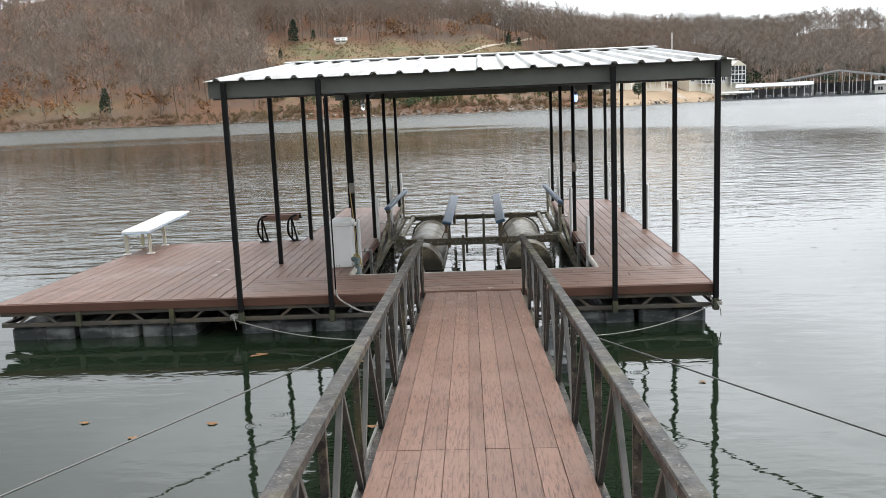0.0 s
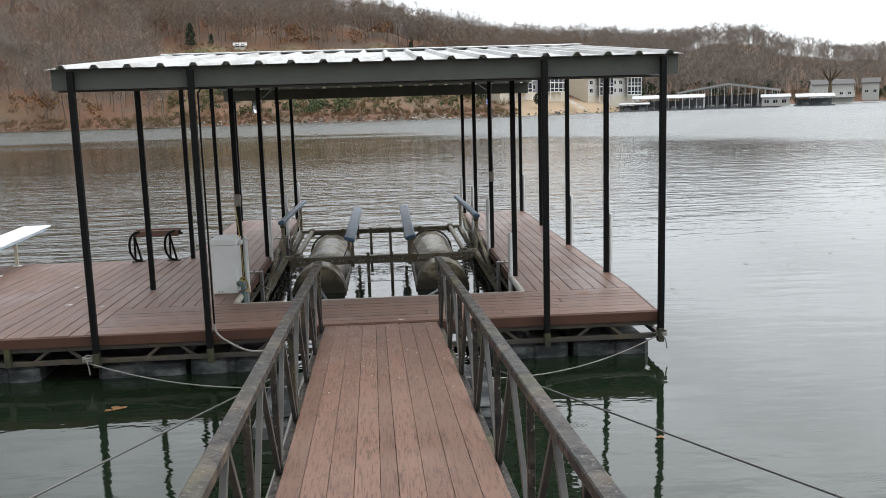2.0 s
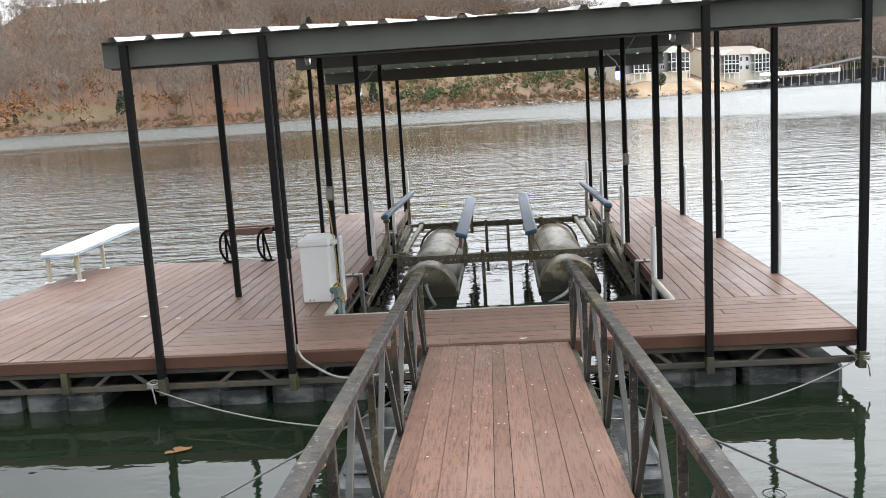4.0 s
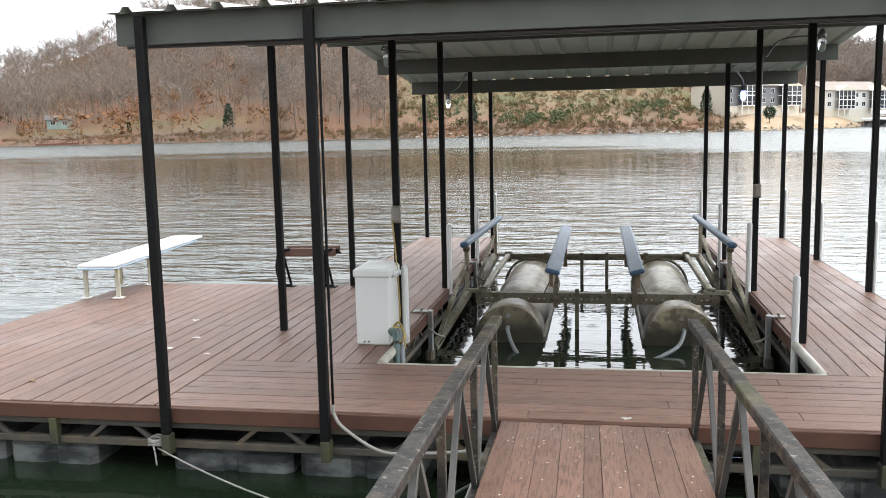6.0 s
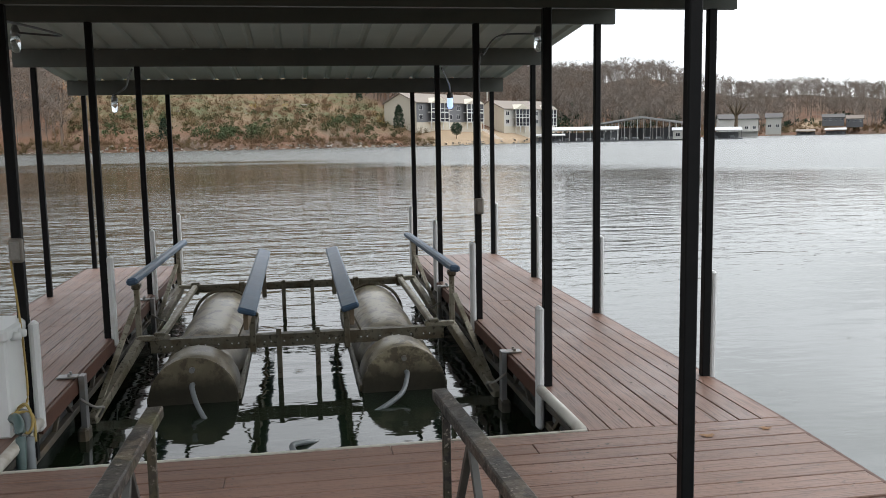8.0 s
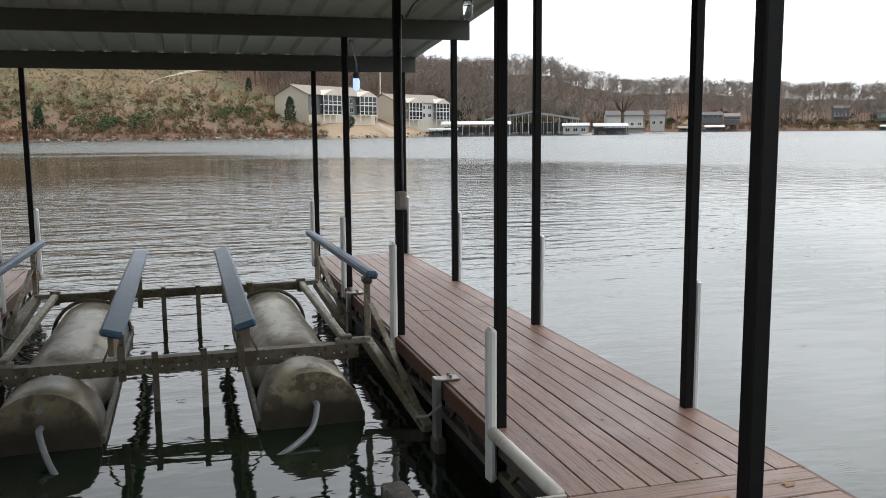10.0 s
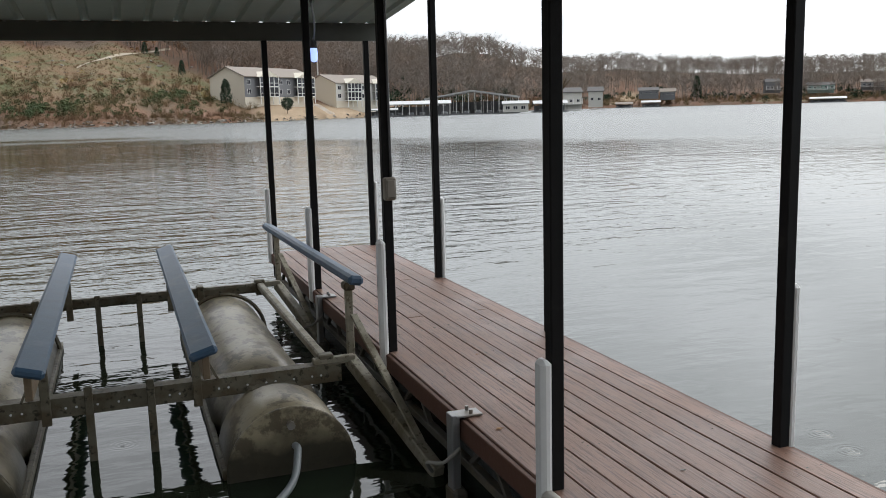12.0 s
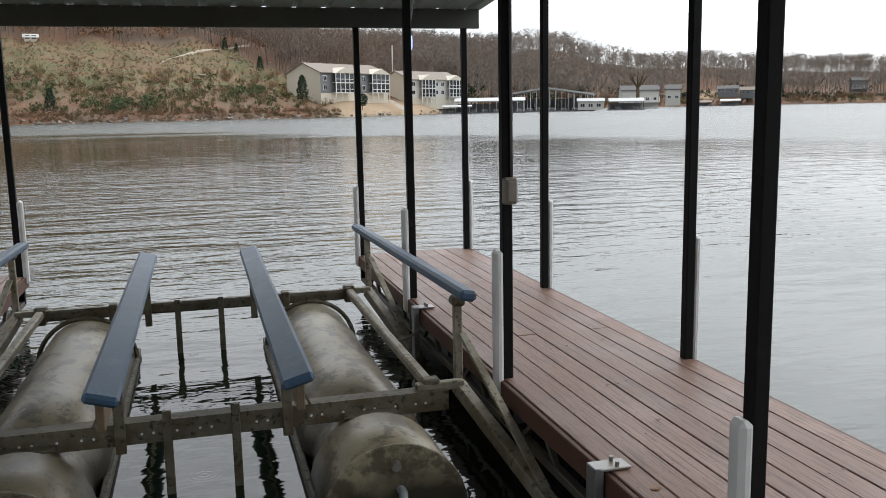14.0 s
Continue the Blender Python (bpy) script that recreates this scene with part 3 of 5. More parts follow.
scatter("rust_oaks", [leaf_puff(120, 1.0, 0.05) for _ in range(3)], at_polar(a, s), rng.uniform(5, 9, len(a)), RUSTLEAF, "scattered oaks keeping rust-brown leaves", "trees")
a = np.concatenate([rng.normal(-3.6, 0.9, 34), rng.uniform(-13, 5, 34), rng.normal(3.2, 1.2, 22)])
s = np.concatenate([rng.uniform(4, 18, 34), rng.uniform(4, 42, 34), rng.uniform(14, 36, 22)])
scatter("green_shrubs", puffs, at_polar(a, s), rng.uniform(1.4, 3.6, len(a)), GREENLEAF, "green shrubs among brown brush above the bank", "shrubs")
OLIVELEAF = wood_material("olive_shrub_leaves", (0.085, 0.085, 0.034), (0.11, 0.095, 0.04))
a, s = sow(220, (-13.5, 7), (3, 60), lambda a, s: rng.random(len(a)) < 1.1 - s / 70)
scatter("olive_shrubs", puffs, at_polar(a, s), rng.uniform(1.0, 3.0, len(a)), OLIVELEAF, "low olive-green scrub on the bank", "shrubs")
a, s = sow(80, (16, 53), (2, 60))
scatter("far_evergreens", puffs, at_polar(a, s), rng.uniform(4, 9, len(a)), NEEDLE, "dark evergreens among bare woods on the far shore", "trees")


def stone():
    p = rng.normal(size=(8, 3)) * (0.5, 0.5, 0.3)
    one = bmesh.new()
    for q in p:
        one.verts.new(q)
    bmesh.ops.convex_hull(one, input=one.verts)
    bmesh.ops.triangulate(one, faces=one.faces)
    t = np.array([[v.co[:] for v in f.verts] for f in one.faces])
    one.free()
    return t


a = rng.uniform(-46, 18, 900)
s = rng.normal(0.3, 1.0, 900)
scatter("shore_rocks", [stone() for _ in range(5)], at_polar(a, s), rng.uniform(0.25, 0.8, 900) * np.where(a > -12, 1.2, 0.6), ROCK, "pale broken rocks along the waterline", "rocks")


a, s = rng.uniform(-11, 5, 46), rng.uniform(38, 95, 46)
scatter("field_stones", [stone() for _ in range(3)], at_polar(a, s), rng.uniform(0.5, 1.3, 46), ROCK, "pale stones lying in the grassy clearing", "rocks")
YELLOWLEAF = wood_material("yellow_leaves", (0.34, 0.24, 0.05), (0.30, 0.20, 0.05))
a, s = np.concatenate([rng.normal(5.6, 0.35, 9), rng.normal(-1.5, 1.2, 8)]), np.concatenate([rng.uniform(26, 48, 9), rng.uniform(45, 62, 8)])
scatter("yellow_shrubs", [leaf_puff(60, 0.9, 0.035) for _ in range(2)], at_polar(a, s), rng.uniform(1.2, 3.2, len(a)), YELLOWLEAF, "sparse shrubs with yellow leaves near the buildings", "shrubs")


def cedar(name, az_, s_, h, label):
    """A dark conifer: tapered trunk, tiers of drooping sprays."""
    x, y, z = (float(v) for v in at_polar(az_, s_))
    root = thing(name, label, "conifer", at=(x, y, z))
    part("trunk", bm_tube([(0, 0, -0.3), (0, 0, h * 0.95)], [h * 0.02, h * 0.004], 6), PADWOOD, root)
    out = []
    for _ in range(900):
        t = rng.random() ** 0.8
        r = (1 - t) ** 0.5 * h * 0.27 * rng.uniform(0.4, 1.0) + 0.1
        ang = rng.uniform(0, math.tau)
        p = np.array([math.cos(ang) * r, math.sin(ang) * r, h * (0.1 + 0.9 * t)])
        out.append(p + rng.normal(size=(3, 3)) * h * 0.03)
    tri = np.array(out).reshape(-1, 3)
    crown = new("crown", big_mesh("crown", tri, np.arange(len(tri)).reshape(-1, 3), NEEDLE))
    crown.parent = root
    return root


for az_, s_, h in ((-11.95, 99, 8.5), (-10.7, 99, 3.6), (-12.9, 74, 3.4), (-8.2, 6, 6), (2.0, 95, 4.5), (2.7, 96, 3.4), (-24.0, 9, 7.5), (-20.5, 60, 8), (4.1, 66, 5), (-30.0, 12, 3), (17.9, 60, 10), (20.9, 40, 8), (24.4, 36, 7), (36.2, 22, 17), (6.65, 21, 7.5)):
    cedar("cedar_tree", az_, s_, h, "dark green cedar standing on the hillside" if h > 6 else "small dark green cedar on the bank")

# a clipped young evergreen on the beach
x, y, z = (float(v) for v in at_polar(10.4, 7))
young = thing("round_tree", "round-headed dark green young tree on the sandy bank", "tree", at=(x, y, z))
part("trunk", bm_tube([(0, 0, -0.3), (0.05, 0, 2.4)], [0.12, 0.07], 6), PADWOOD, young)
out = []
for _ in range(1100):
    d = rng.normal(size=3)
    p = d / np.linalg.norm(d) * rng.uniform(0.55, 1.0) * (1.9, 1.9, 1.9) + (0, 0, 3.1)
    out.append(p + rng.normal(size=(3, 3)) * 0.16)
tri = np.array(out).reshape(-1, 3)
crown = new("crown", big_mesh("crown", tri, np.arange(len(tri)).reshape(-1, 3), NEEDLE))
crown.parent = young

# ---- the dock ----
XO, XI = 2.89, 1.69                              # outer and inner rows of posts, each side
ROWS_Y = [-0.03, 2.17, 4.54, 6.88, 9.2]
XE, YE = 2.93, 9.26                             # the deck's outer edge and far end
PITCH = 0.14


def plank(parent, lo, hi, material):
    """One deck board with eased edges."""
    return part("plank", bm_box(lo, hi, 0.004), material, parent)


dock = thing("floating_dock", "brown-decked floating boat dock with an open slip", "dock")
deck = new("deck")
deck.parent = dock
random.seed(4)
GAP = 0.005


def boards_along_y(x0, x1, y0, y1, joints=()):
    n = max(1, round((x1 - x0) / PITCH))
    w = (x1 - x0) / n
    for i in range(n):
        ends = [y0, *([] if not joints else [joints[i % len(joints)]]), y1]
        for a_, b_ in zip(ends, ends[1:]):
            dz = random.uniform(-0.002, 0.002)
            plank(deck, (x0 + i * w + GAP / 2, a_ + 0.002, D - 0.03 + dz), (x0 + (i + 1) * w - GAP / 2, b_ - 0.002, D + dz), DECK_Y)


# front walkway, boards across; the mitre with the swim platform slants
FRONT = 1.18
for i in range(8):
    y0 = i * FRONT / 8
    xl = -2.955
    dz = random.uniform(-0.002, 0.002)
    ends = [xl, (-0.4, 1.3, 0.5, -1.1, 2.0)[i % 5], XE - 0.055 * (1 - y0 / FRONT)]
    for k, (a_, b_) in enumerate(zip(ends, ends[1:])):
        plank(deck, (a_ + 0.002, y0 + GAP / 2, D - 0.03 + dz), (b_ - 0.002, y0 + FRONT / 8 - GAP / 2, D + dz), DECK_X)
boards_along_y(XI, XE, FRONT + 0.004, YE, (6.2, 7.4, 6.9, 5.4))
boards_along_y(-2.40, -XI, FRONT + 0.004, YE, (5.2, 6.6, 5.9))
boards_along_y(-2.95, -2.40, FRONT + 0.004, YE, (4.7, 6.1))
before = set(deck.children)
boards_along_y(-5.66, -2.96, 0.0, 4.66, (2.4, 3.0, 3.6))
for ob in deck.children:
    if ob not in before:
        for v in ob.data.vertices:
            v.co.x = -2.96 + (v.co.x + 2.96) * (1 + 0.112 * (1 - v.co.y / 4.66))

# rim boards
for lo, hi in (((-5.97, -0.04, D - 0.11), (XE - 0.055, -0.002, D - 0.008)), ((XE + 0.002, FRONT, D - 0.11), (XE + 0.03, YE + 0.03, D - 0.008)),
               ((XI, YE + 0.002, D - 0.11), (XE + 0.001, YE + 0.03, D - 0.008)), ((-2.956, YE + 0.002, D - 0.11), (-XI, YE + 0.03, D - 0.008)),
               ((-2.985, 4.69, D - 0.11), (-2.955, YE + 0.03, D - 0.008)), ((-5.67, 4.663, D - 0.11), (-2.987, 4.69, D - 0.008)),
               ((XI - 0.03, 2.2, D - 0.12), (XI - 0.002, YE + 0.03, D - 0.006)),
               ((-XI + 0.002, 2.2, D - 0.12), (-XI + 0.03, YE + 0.03, D - 0.006)), ((-XI, FRONT, D - 0.12), (XI, FRONT + 0.016, D - 0.02))):
    part("rim_board", bm_box(lo, hi, 0.004), FASCIA, dock, "red-brown rim board")

part("rim_board", bm_bar((-5.978, -0.04, D - 0.059), (-5.677, 4.66, D - 0.059), 0.028, 0.1), FASCIA, dock)
part("rim_board", bm_bar((XE - 0.042, -0.04, D - 0.059), (XE + 0.016, FRONT, D - 0.059), 0.028, 0.1), FASCIA, dock)

# steel trusses under the deck
def truss(x0, y0, x1, y1, step=1.0):
    p, q = Vector((x0, y0, 0)), Vector((x1, y1, 0))
    length = (q - p).length
    d = (q - p) / length
    part("top_chord", bm_bar(p + Vector((0, 0, D - 0.135)), q + Vector((0, 0, D - 0.135)), 0.05), RUST, dock)
    part("bottom_chord", bm_bar(p + Vector((0, 0, 0.205)), q + Vector((0, 0, 0.205)), 0.05), RUST, dock)
    n = max(1, int(length / step))
    for i in range(n):
        for u0, z0, u1, z1 in ((0.22, 0.22, 0.36, D - 0.15), (0.56, D - 0.15, 0.70, 0.22)):
            a_, b_ = p + d * (length * i / n + u0), p + d * (length * i / n + u1)
            part("web_bar", bm_bar(a_ + Vector((0, 0, z0)), b_ + Vector((0, 0, z1)), 0.03, bevel=0.002), RUST, dock)


truss(-5.9, 0.02, 2.93, 0.02)
truss(-5.8, 1.24, 2.93, 1.24)
truss(2.93, 0.05, 2.93, YE - 0.02)
truss(-5.9, 0.05, -5.62, 4.62)
truss(XI + 0.03, 1.3, XI + 0.03, YE - 0.02)
truss(-XI - 0.03, 1.3, -XI - 0.03, YE - 0.02)
truss(-5.6, 4.62, -2.9, 4.62)
truss(-2.93, 4.66, -2.93, YE - 0.02)
for x in (-4.9, -3.72, -0.9, 1.0):
    part("truss_post", bm_bar((x, -0.01, 0.18), (x, -0.01, D - 0.11), 0.06), ALGAE, dock)


def float_tub(x0, x1, y0, y1):
    """A moulded float: ribbed black tub with pale tide marks."""
    bm = bm_box((x0 + 0.03, y0 + 0.03, -0.16), (x1 - 0.03, y1 - 0.03, 0.14), 0.03)
    n = max(1, round((x1 - x0) / 0.46))
    w = (x1 - x0) / n
    for i in range(n):
        bm_box((x0 + i * w + 0.012, y0, -0.16), (x0 + (i + 1) * w - 0.012, y1, 0.172), 0.045, None, bm)
    return part("float_tub", bm, FLOAT, dock, "black plastic float with pale tide marks")


for x0, x1 in ((-5.84, -5.02), (-4.98, -4.2), (-4.17, -3.46), (-2.90, -2.0), (-1.97, -1.1), (1.15, 1.98), (2.01, 2.84)):
    float_tub(x0, x1, 0.06, 1.15)
for y0 in (1.5, 2.7, 5.0, 6.3, 7.6):
    float_tub(1.85, 2.82, y0, y0 + 1.1)
    float_tub(-2.82, -1.85, y0, y0 + 1.1)
for y0 in (1.4, 2.7):
    float_tub(-5.7, -4.6, y0, y0 + 1.1)

# white edging round the near end of the slip
edging = thing("slip_edging", "dirty white vinyl edging round the near end of the slip", "dock edging")
part("edge_strip", bm_box((-XI, FRONT + 0.018, D - 0.045), (XI, FRONT + 0.034, D + 0.004), 0.005), EDGE, edging)
for sx in (-1, 1):
    part("edge_bumper", bm_tube([(sx * (XI - 0.03), FRONT + 0.05, D - 0.01), (sx * (XI - 0.03), 2.12, D - 0.015)], 0.036, 10), EDGE, edging, smooth=True)

# ---- roof on posts ----
def eave_z(y):
    """The beams' underside: two shallow slopes with the ridge at the middle row."""
    return 2.895 + 0.385 * (1 - abs(y - 4.58) / 4.58)


canopy = thing("dock_canopy", "open canopy of black posts under a ribbed metal roof", "canopy")
for x in (-XO, -XI, XI, XO):
    for j, y in enumerate(ROWS_Y):
        if j == 0:
            x = (2.9 if x > 0 else -2.83) if abs(x) > 2 else x * 1.012
            post = part("post", bm_box((x - 0.03, y - 0.092, 0.31), (x + 0.03, y - 0.032, eave_z(0) + 0.17), 0.006), POST, canopy)
            part("post_foot", bm_box((x - 0.031, y - 0.093, 0.165), (x + 0.031, y - 0.011, 0.308), 0.005), ALGAE, canopy, "algae-green foot of the post")
        else:
            px = x - (0.022 if x < -2 else 0.0) if abs(x) > 2 else x + math.copysign(0.008, x)
            y += 0.09 if x < -2 else 0.0
            part("post", bm_box((px - 0.03, y - 0.03, 0.2), (px + 0.03, y + 0.03, eave_z(ROWS_Y[j]) + 0.01), 0.006), POST, canopy)
for y in ROWS_Y:
    z = eave_z(max(y, 0))
    yy = max(y, 0.0)
    prof = [(-0.03, 0), (0.03, 0), (0.03, 0.008), (-0.022, 0.008), (-0.022, 0.192), (0.03, 0.192), (0.03, 0.2), (-0.03, 0.2)]
    bm = bmesh.new()
    ends = [[bm.verts.new((x, yy + a_, z + b_)) for a_, b_ in prof] for x in (-3.03, 3.07)]
    for i in range(8):
        bm.faces.new((ends[0][i], ends[0][(i + 1) % 8], ends[1][(i + 1) % 8], ends[1][i]))
    bm.faces.new(ends[0][::-1])
    bm.faces.new(ends[1])
    part("beam", bm, BEAM, canopy, "grey-green steel channel beam")


def roof_slope(name, y0, z0, y1, z1, top):
    """A ribbed sheet, ribs running up the slope; top: the upper skin, else the lining just below."""
    bm = bmesh.new()
    x, x_end, rib = -3.06, 3.10, 0.308
    prof = [(x, 0.0)]
    c = x + 0.16
    while c < x_end - 0.05:
        prof += [(c - 0.045, 0.0), (c - 0.02, 0.034), (c + 0.02, 0.034), (c + 0.045, 0.0)]
        c += rib
    prof.append((x_end, 0.0))
    off = 0.0 if top else -0.006
    rows = []
    for t in (0.0, 1.0):
        rows.append([bm.verts.new((px, y0 + (y1 - y0) * t, z0 + (z1 - z0) * t + pz + off)) for px, pz in prof])
    for i in range(len(prof) - 1):
        bm.faces.new((rows[0][i], rows[0][i + 1], rows[1][i + 1], rows[1][i]))
    bmesh.ops.recalc_face_normals(bm, faces=bm.faces)
    return part(name, bm, ROOF if top else ROOF_UNDER, canopy, "bright ribbed metal roofing" if top else "pale grey-green roof underside")


ZE = eave_z(0) + 0.205
ZR = eave_z(4.6) + 0.205
sl = (ZR - ZE) / 4.6
for top in (True, False):
    roof_slope("roof_sheet" if top else "roof_lining", -0.13, ZE - 0.13 * sl, 4.6, ZR, top)
    roof_slope("roof_sheet" if top else "roof_lining", 9.35, ZE - 0.13 * sl, 4.6, ZR, top)
bm = bmesh.new()
for y0_, y1_ in ((4.36, 4.6), (4.84, 4.6)):
    z0_ = ZR - 0.24 * sl + 0.040
    vs = [bm.verts.new(p) for p in ((-3.07, y0_, z0_), (3.11, y0_, z0_), (3.11, y1_, ZR + 0.048), (-3.07, y1_, ZR + 0.048))]
    bm.faces.new(vs)
    vs = [bm.verts.new(p) for p in ((-3.07, y0_, z0_), (3.11, y0_, z0_), (3.11, y0_, z0_ - 0.012), (-3.07, y0_, z0_ - 0.012))]
    bm.faces.new(vs)
part("ridge_cap", bm, ROOF, canopy, "pale metal ridge cap")
# screws' clips where the sheets meet the beams
for y in ROWS_Y[1:]:
    bm = bmesh.new()
    c = -3.06 + 0.16
    while c < 3.05:
        bm_box((c - 0.16, y - 0.045, eave_z(y) + 0.187), (c - 0.135, y - 0.031, eave_z(y) + 0.199), 0.0, None, bm)
        c += 0.308
    tagged(part("roof_clip_row", bm, GALV, canopy), kind="stuff")

# white bumpers on the posts
def bumper(x, y, z0, z1, wide=0.085):
    bm = bm_box((x - 0.026, y - wide / 2, z0), (x + 0.026, y + wide / 2, z1), 0.018)
    b = part("post_bumper", bm, WHITE)
    return tagged(b, "white vinyl bumper strapped to a black post", "bumper", "bumpers on the dock posts")


for j in (1, 2, 3, 4):
    y = ROWS_Y[j]
    bumper(XO + 0.062, y + 0.02, 0.40, 1.25)
    bumper(XI - 0.03, y - 0.01, 0.17 if j == 1 else 0.36, 1.055 if j == 1 else 1.24)
    bumper(-XI + 0.03, y - 0.01, 0.40, 1.12 if j == 1 else 1.23)

# ---- gangway ----
SKEW, RISE = -0.0155, -0.060                       # sideways drift and fall per metre


GZ = 0.466                                          # its boards at the dock


def on_gang(u, y, z=0.0):
    """A point of the gangway: u across from its middle, y along, z above its boards."""
    return Vector((u + 0.012 + SKEW * y, y, GZ + RISE * y + z))


gangway = thing("gangway", "brown-planked gangway with dark trussed steel rails", "gangway")
G_END, G_START = -0.048, -13.2
shear = Matrix(((1, SKEW, 0, 0.012), (0, 1, 0, 0), (0, RISE, 1, GZ), (0, 0, 0, 1)))
JOINT = -5.8
WIDTHS = [0.118, 0.134, 0.134, 0.134, 0.092, 0.134, 0.134, 0.134, 0.134]   # one board is ripped narrower
for i, wide in enumerate(WIDTHS):
    x0 = -0.574 + sum(WIDTHS[:i])
    for a_, b_ in ((G_START, JOINT), (JOINT, G_END)):
        dz = random.uniform(-0.002, 0.002)
        bm = bm_box((x0 + 0.0012, a_ + 0.0015, -0.035 + dz), (x0 + wide - 0.0012, b_ - 0.0015, dz), 0.0016, shear)
        part("plank", bm, DECK_Y, gangway)
H_RAIL = 0.68
for sx in (-1, 1):
    u = sx * 0.605
    part("handrail", bm_bar(on_gang(u, 0.05, H_RAIL - 0.035), on_gang(u, G_START, H_RAIL - 0.035), 0.07, 0.05, 0.006), RAIL, gangway, "flaking dark-painted square handrail")
    part("bottom_chord", bm_bar(on_gang(u, -0.06, -0.07), on_gang(u, G_START, -0.07), 0.05, 0.05), RAIL, gangway)
    y = -0.10
    while y > G_START + 0.2:
        part("rail_post", bm_bar(on_gang(u, y, -0.06), on_gang(u, y, H_RAIL - 0.06), 0.034, bevel=0.003), RAIL, gangway)
        step = 1.02
        if y - step > G_START:
            mid = y - step / 2
            part("rail_brace", bm_bar(on_gang(u, y - 0.03, -0.04), on_gang(u, mid, H_RAIL - 0.07), 0.028, bevel=0.002), BRACE, gangway)
            part("rail_brace", bm_bar(on_gang(u, y - step + 0.03, -0.04), on_gang(u, mid, H_RAIL - 0.07), 0.028, bevel=0.002), BRACE, gangway)
            part("cross_bar", bm_bar(on_gang(-0.6, mid, -0.075), on_gang(0.6, mid, -0.075), 0.03), RAIL, gangway) if sx < 0 else None
        y -= step
# floats under the foot of the gangway
for sx in (-1, 1):
    bm = bm_box((sx * 0.78 - 0.27, -1.9, -0.12), (sx * 0.78 + 0.27, -0.5, 0.14), 0.04)
    bm_box((sx * 0.78 - 0.22, -1.8, 0.14), (sx * 0.78 + 0.22, -0.6, 0.165), 0.01, None, bm)
    tagged(part("gangway_float", bm, FLOAT), "black float with pale marks under the gangway's foot", "float", "floats under the gangway")
# pale pipe slung under the gangway
pipe = part("water_pipe", bm_tube([on_gang(-0.66, y, -0.13 + 0.02 * math.sin(y * 2)) for y in np.linspace(-0.3, -11, 26)], 0.016, 6), ROPE, smooth=True)
tagged(pipe, "thin pale pipe slung along the gangway", "pipe")

# screw heads along the joists
def screw_row(name, points, parent):
    bm = bmesh.new()
    for p in points:
        ring = [bm.verts.new(p + Vector((0.006 * math.cos(q), 0.006 * math.sin(q), 0.0025))) for q in np.linspace(0, math.tau, 7)[:-1]]
        bm.faces.new(ring)
    ob = part(name, bm, RUST, parent)
    return tagged(ob, kind="stuff")


screw_row("screw_heads", [on_gang(-0.574 + sum(WIDTHS[:i]) + k * WIDTHS[i], y) + Vector((0, 0, 0.001)) for i in range(9) for k in (0.22, 0.78) for y in np.arange(-0.12, -12.0, -0.61)], gangway)
screw_row("screw_heads", [Vector((XI + (i + k) * (XE - XI) / 9, y, D + 0.001)) for i in range(9) for k in (0.22, 0.78) for y in np.arange(1.3, 9.1, 0.61)]
          + [Vector((x, (i + k) * FRONT / 8, D + 0.001)) for i in range(8) for k in (0.22, 0.78) for x in np.arange(-2.8, 2.9, 0.61)], dock)

# dark bits of leaf scattered over the decks
bm = bmesh.new()
random.seed(21)
for i in range(150):
    c = Vector((random.uniform(1.75, 2.88), random.uniform(1.2, 9.0), D + 0.004)) if i < 70 else Vector((random.uniform(-2.9, 2.85), random.uniform(0.05, 1.1), D + 0.004)) if i < 100 else Vector((random.uniform(-5.4, -1.9), random.uniform(0.2, 4.4), D + 0.004))
    k = random.uniform(0.005, 0.016)
    turn = random.uniform(0, 6.3)
    bm.faces.new([bm.verts.new(c + Vector((k * math.cos(q + turn), 0.6 * k * math.sin(q + turn), 0.003 * (j % 2)))) for j, q in enumerate((0.0, 1.1, 2.6, 3.5, 5.0))])
tagged(part("leaf_bits", bm, RUST), "dark scraps of leaf lying on the decking", "debris", kind="stuff")

# pale dry flecks scattered over the gangway's foot
bm = bmesh.new()
random.seed(12)
for _ in range(110):
    c = on_gang(random.uniform(-0.5, 0.54), -0.15 - 2.6 * random.random() ** 1.6, 0.003)
    k = random.uniform(0.003, 0.008)
    bm.faces.new([bm.verts.new(c + Vector((k * math.cos(q), 1.3 * k * math.sin(q + 0.3), 0))) for q in (0.2, 1.7, 3.0, 4.6)])
tagged(part("dry_flecks", bm, CHIP), "pale dry flecks on the gangway boards", "debris", kind="stuff")

# ---- boat lift in the slip ----
lift = thing("boat_lift", "floating boat lift with two tanks and blue bunks", "boat lift")
YF, YR = 4.62, 7.6


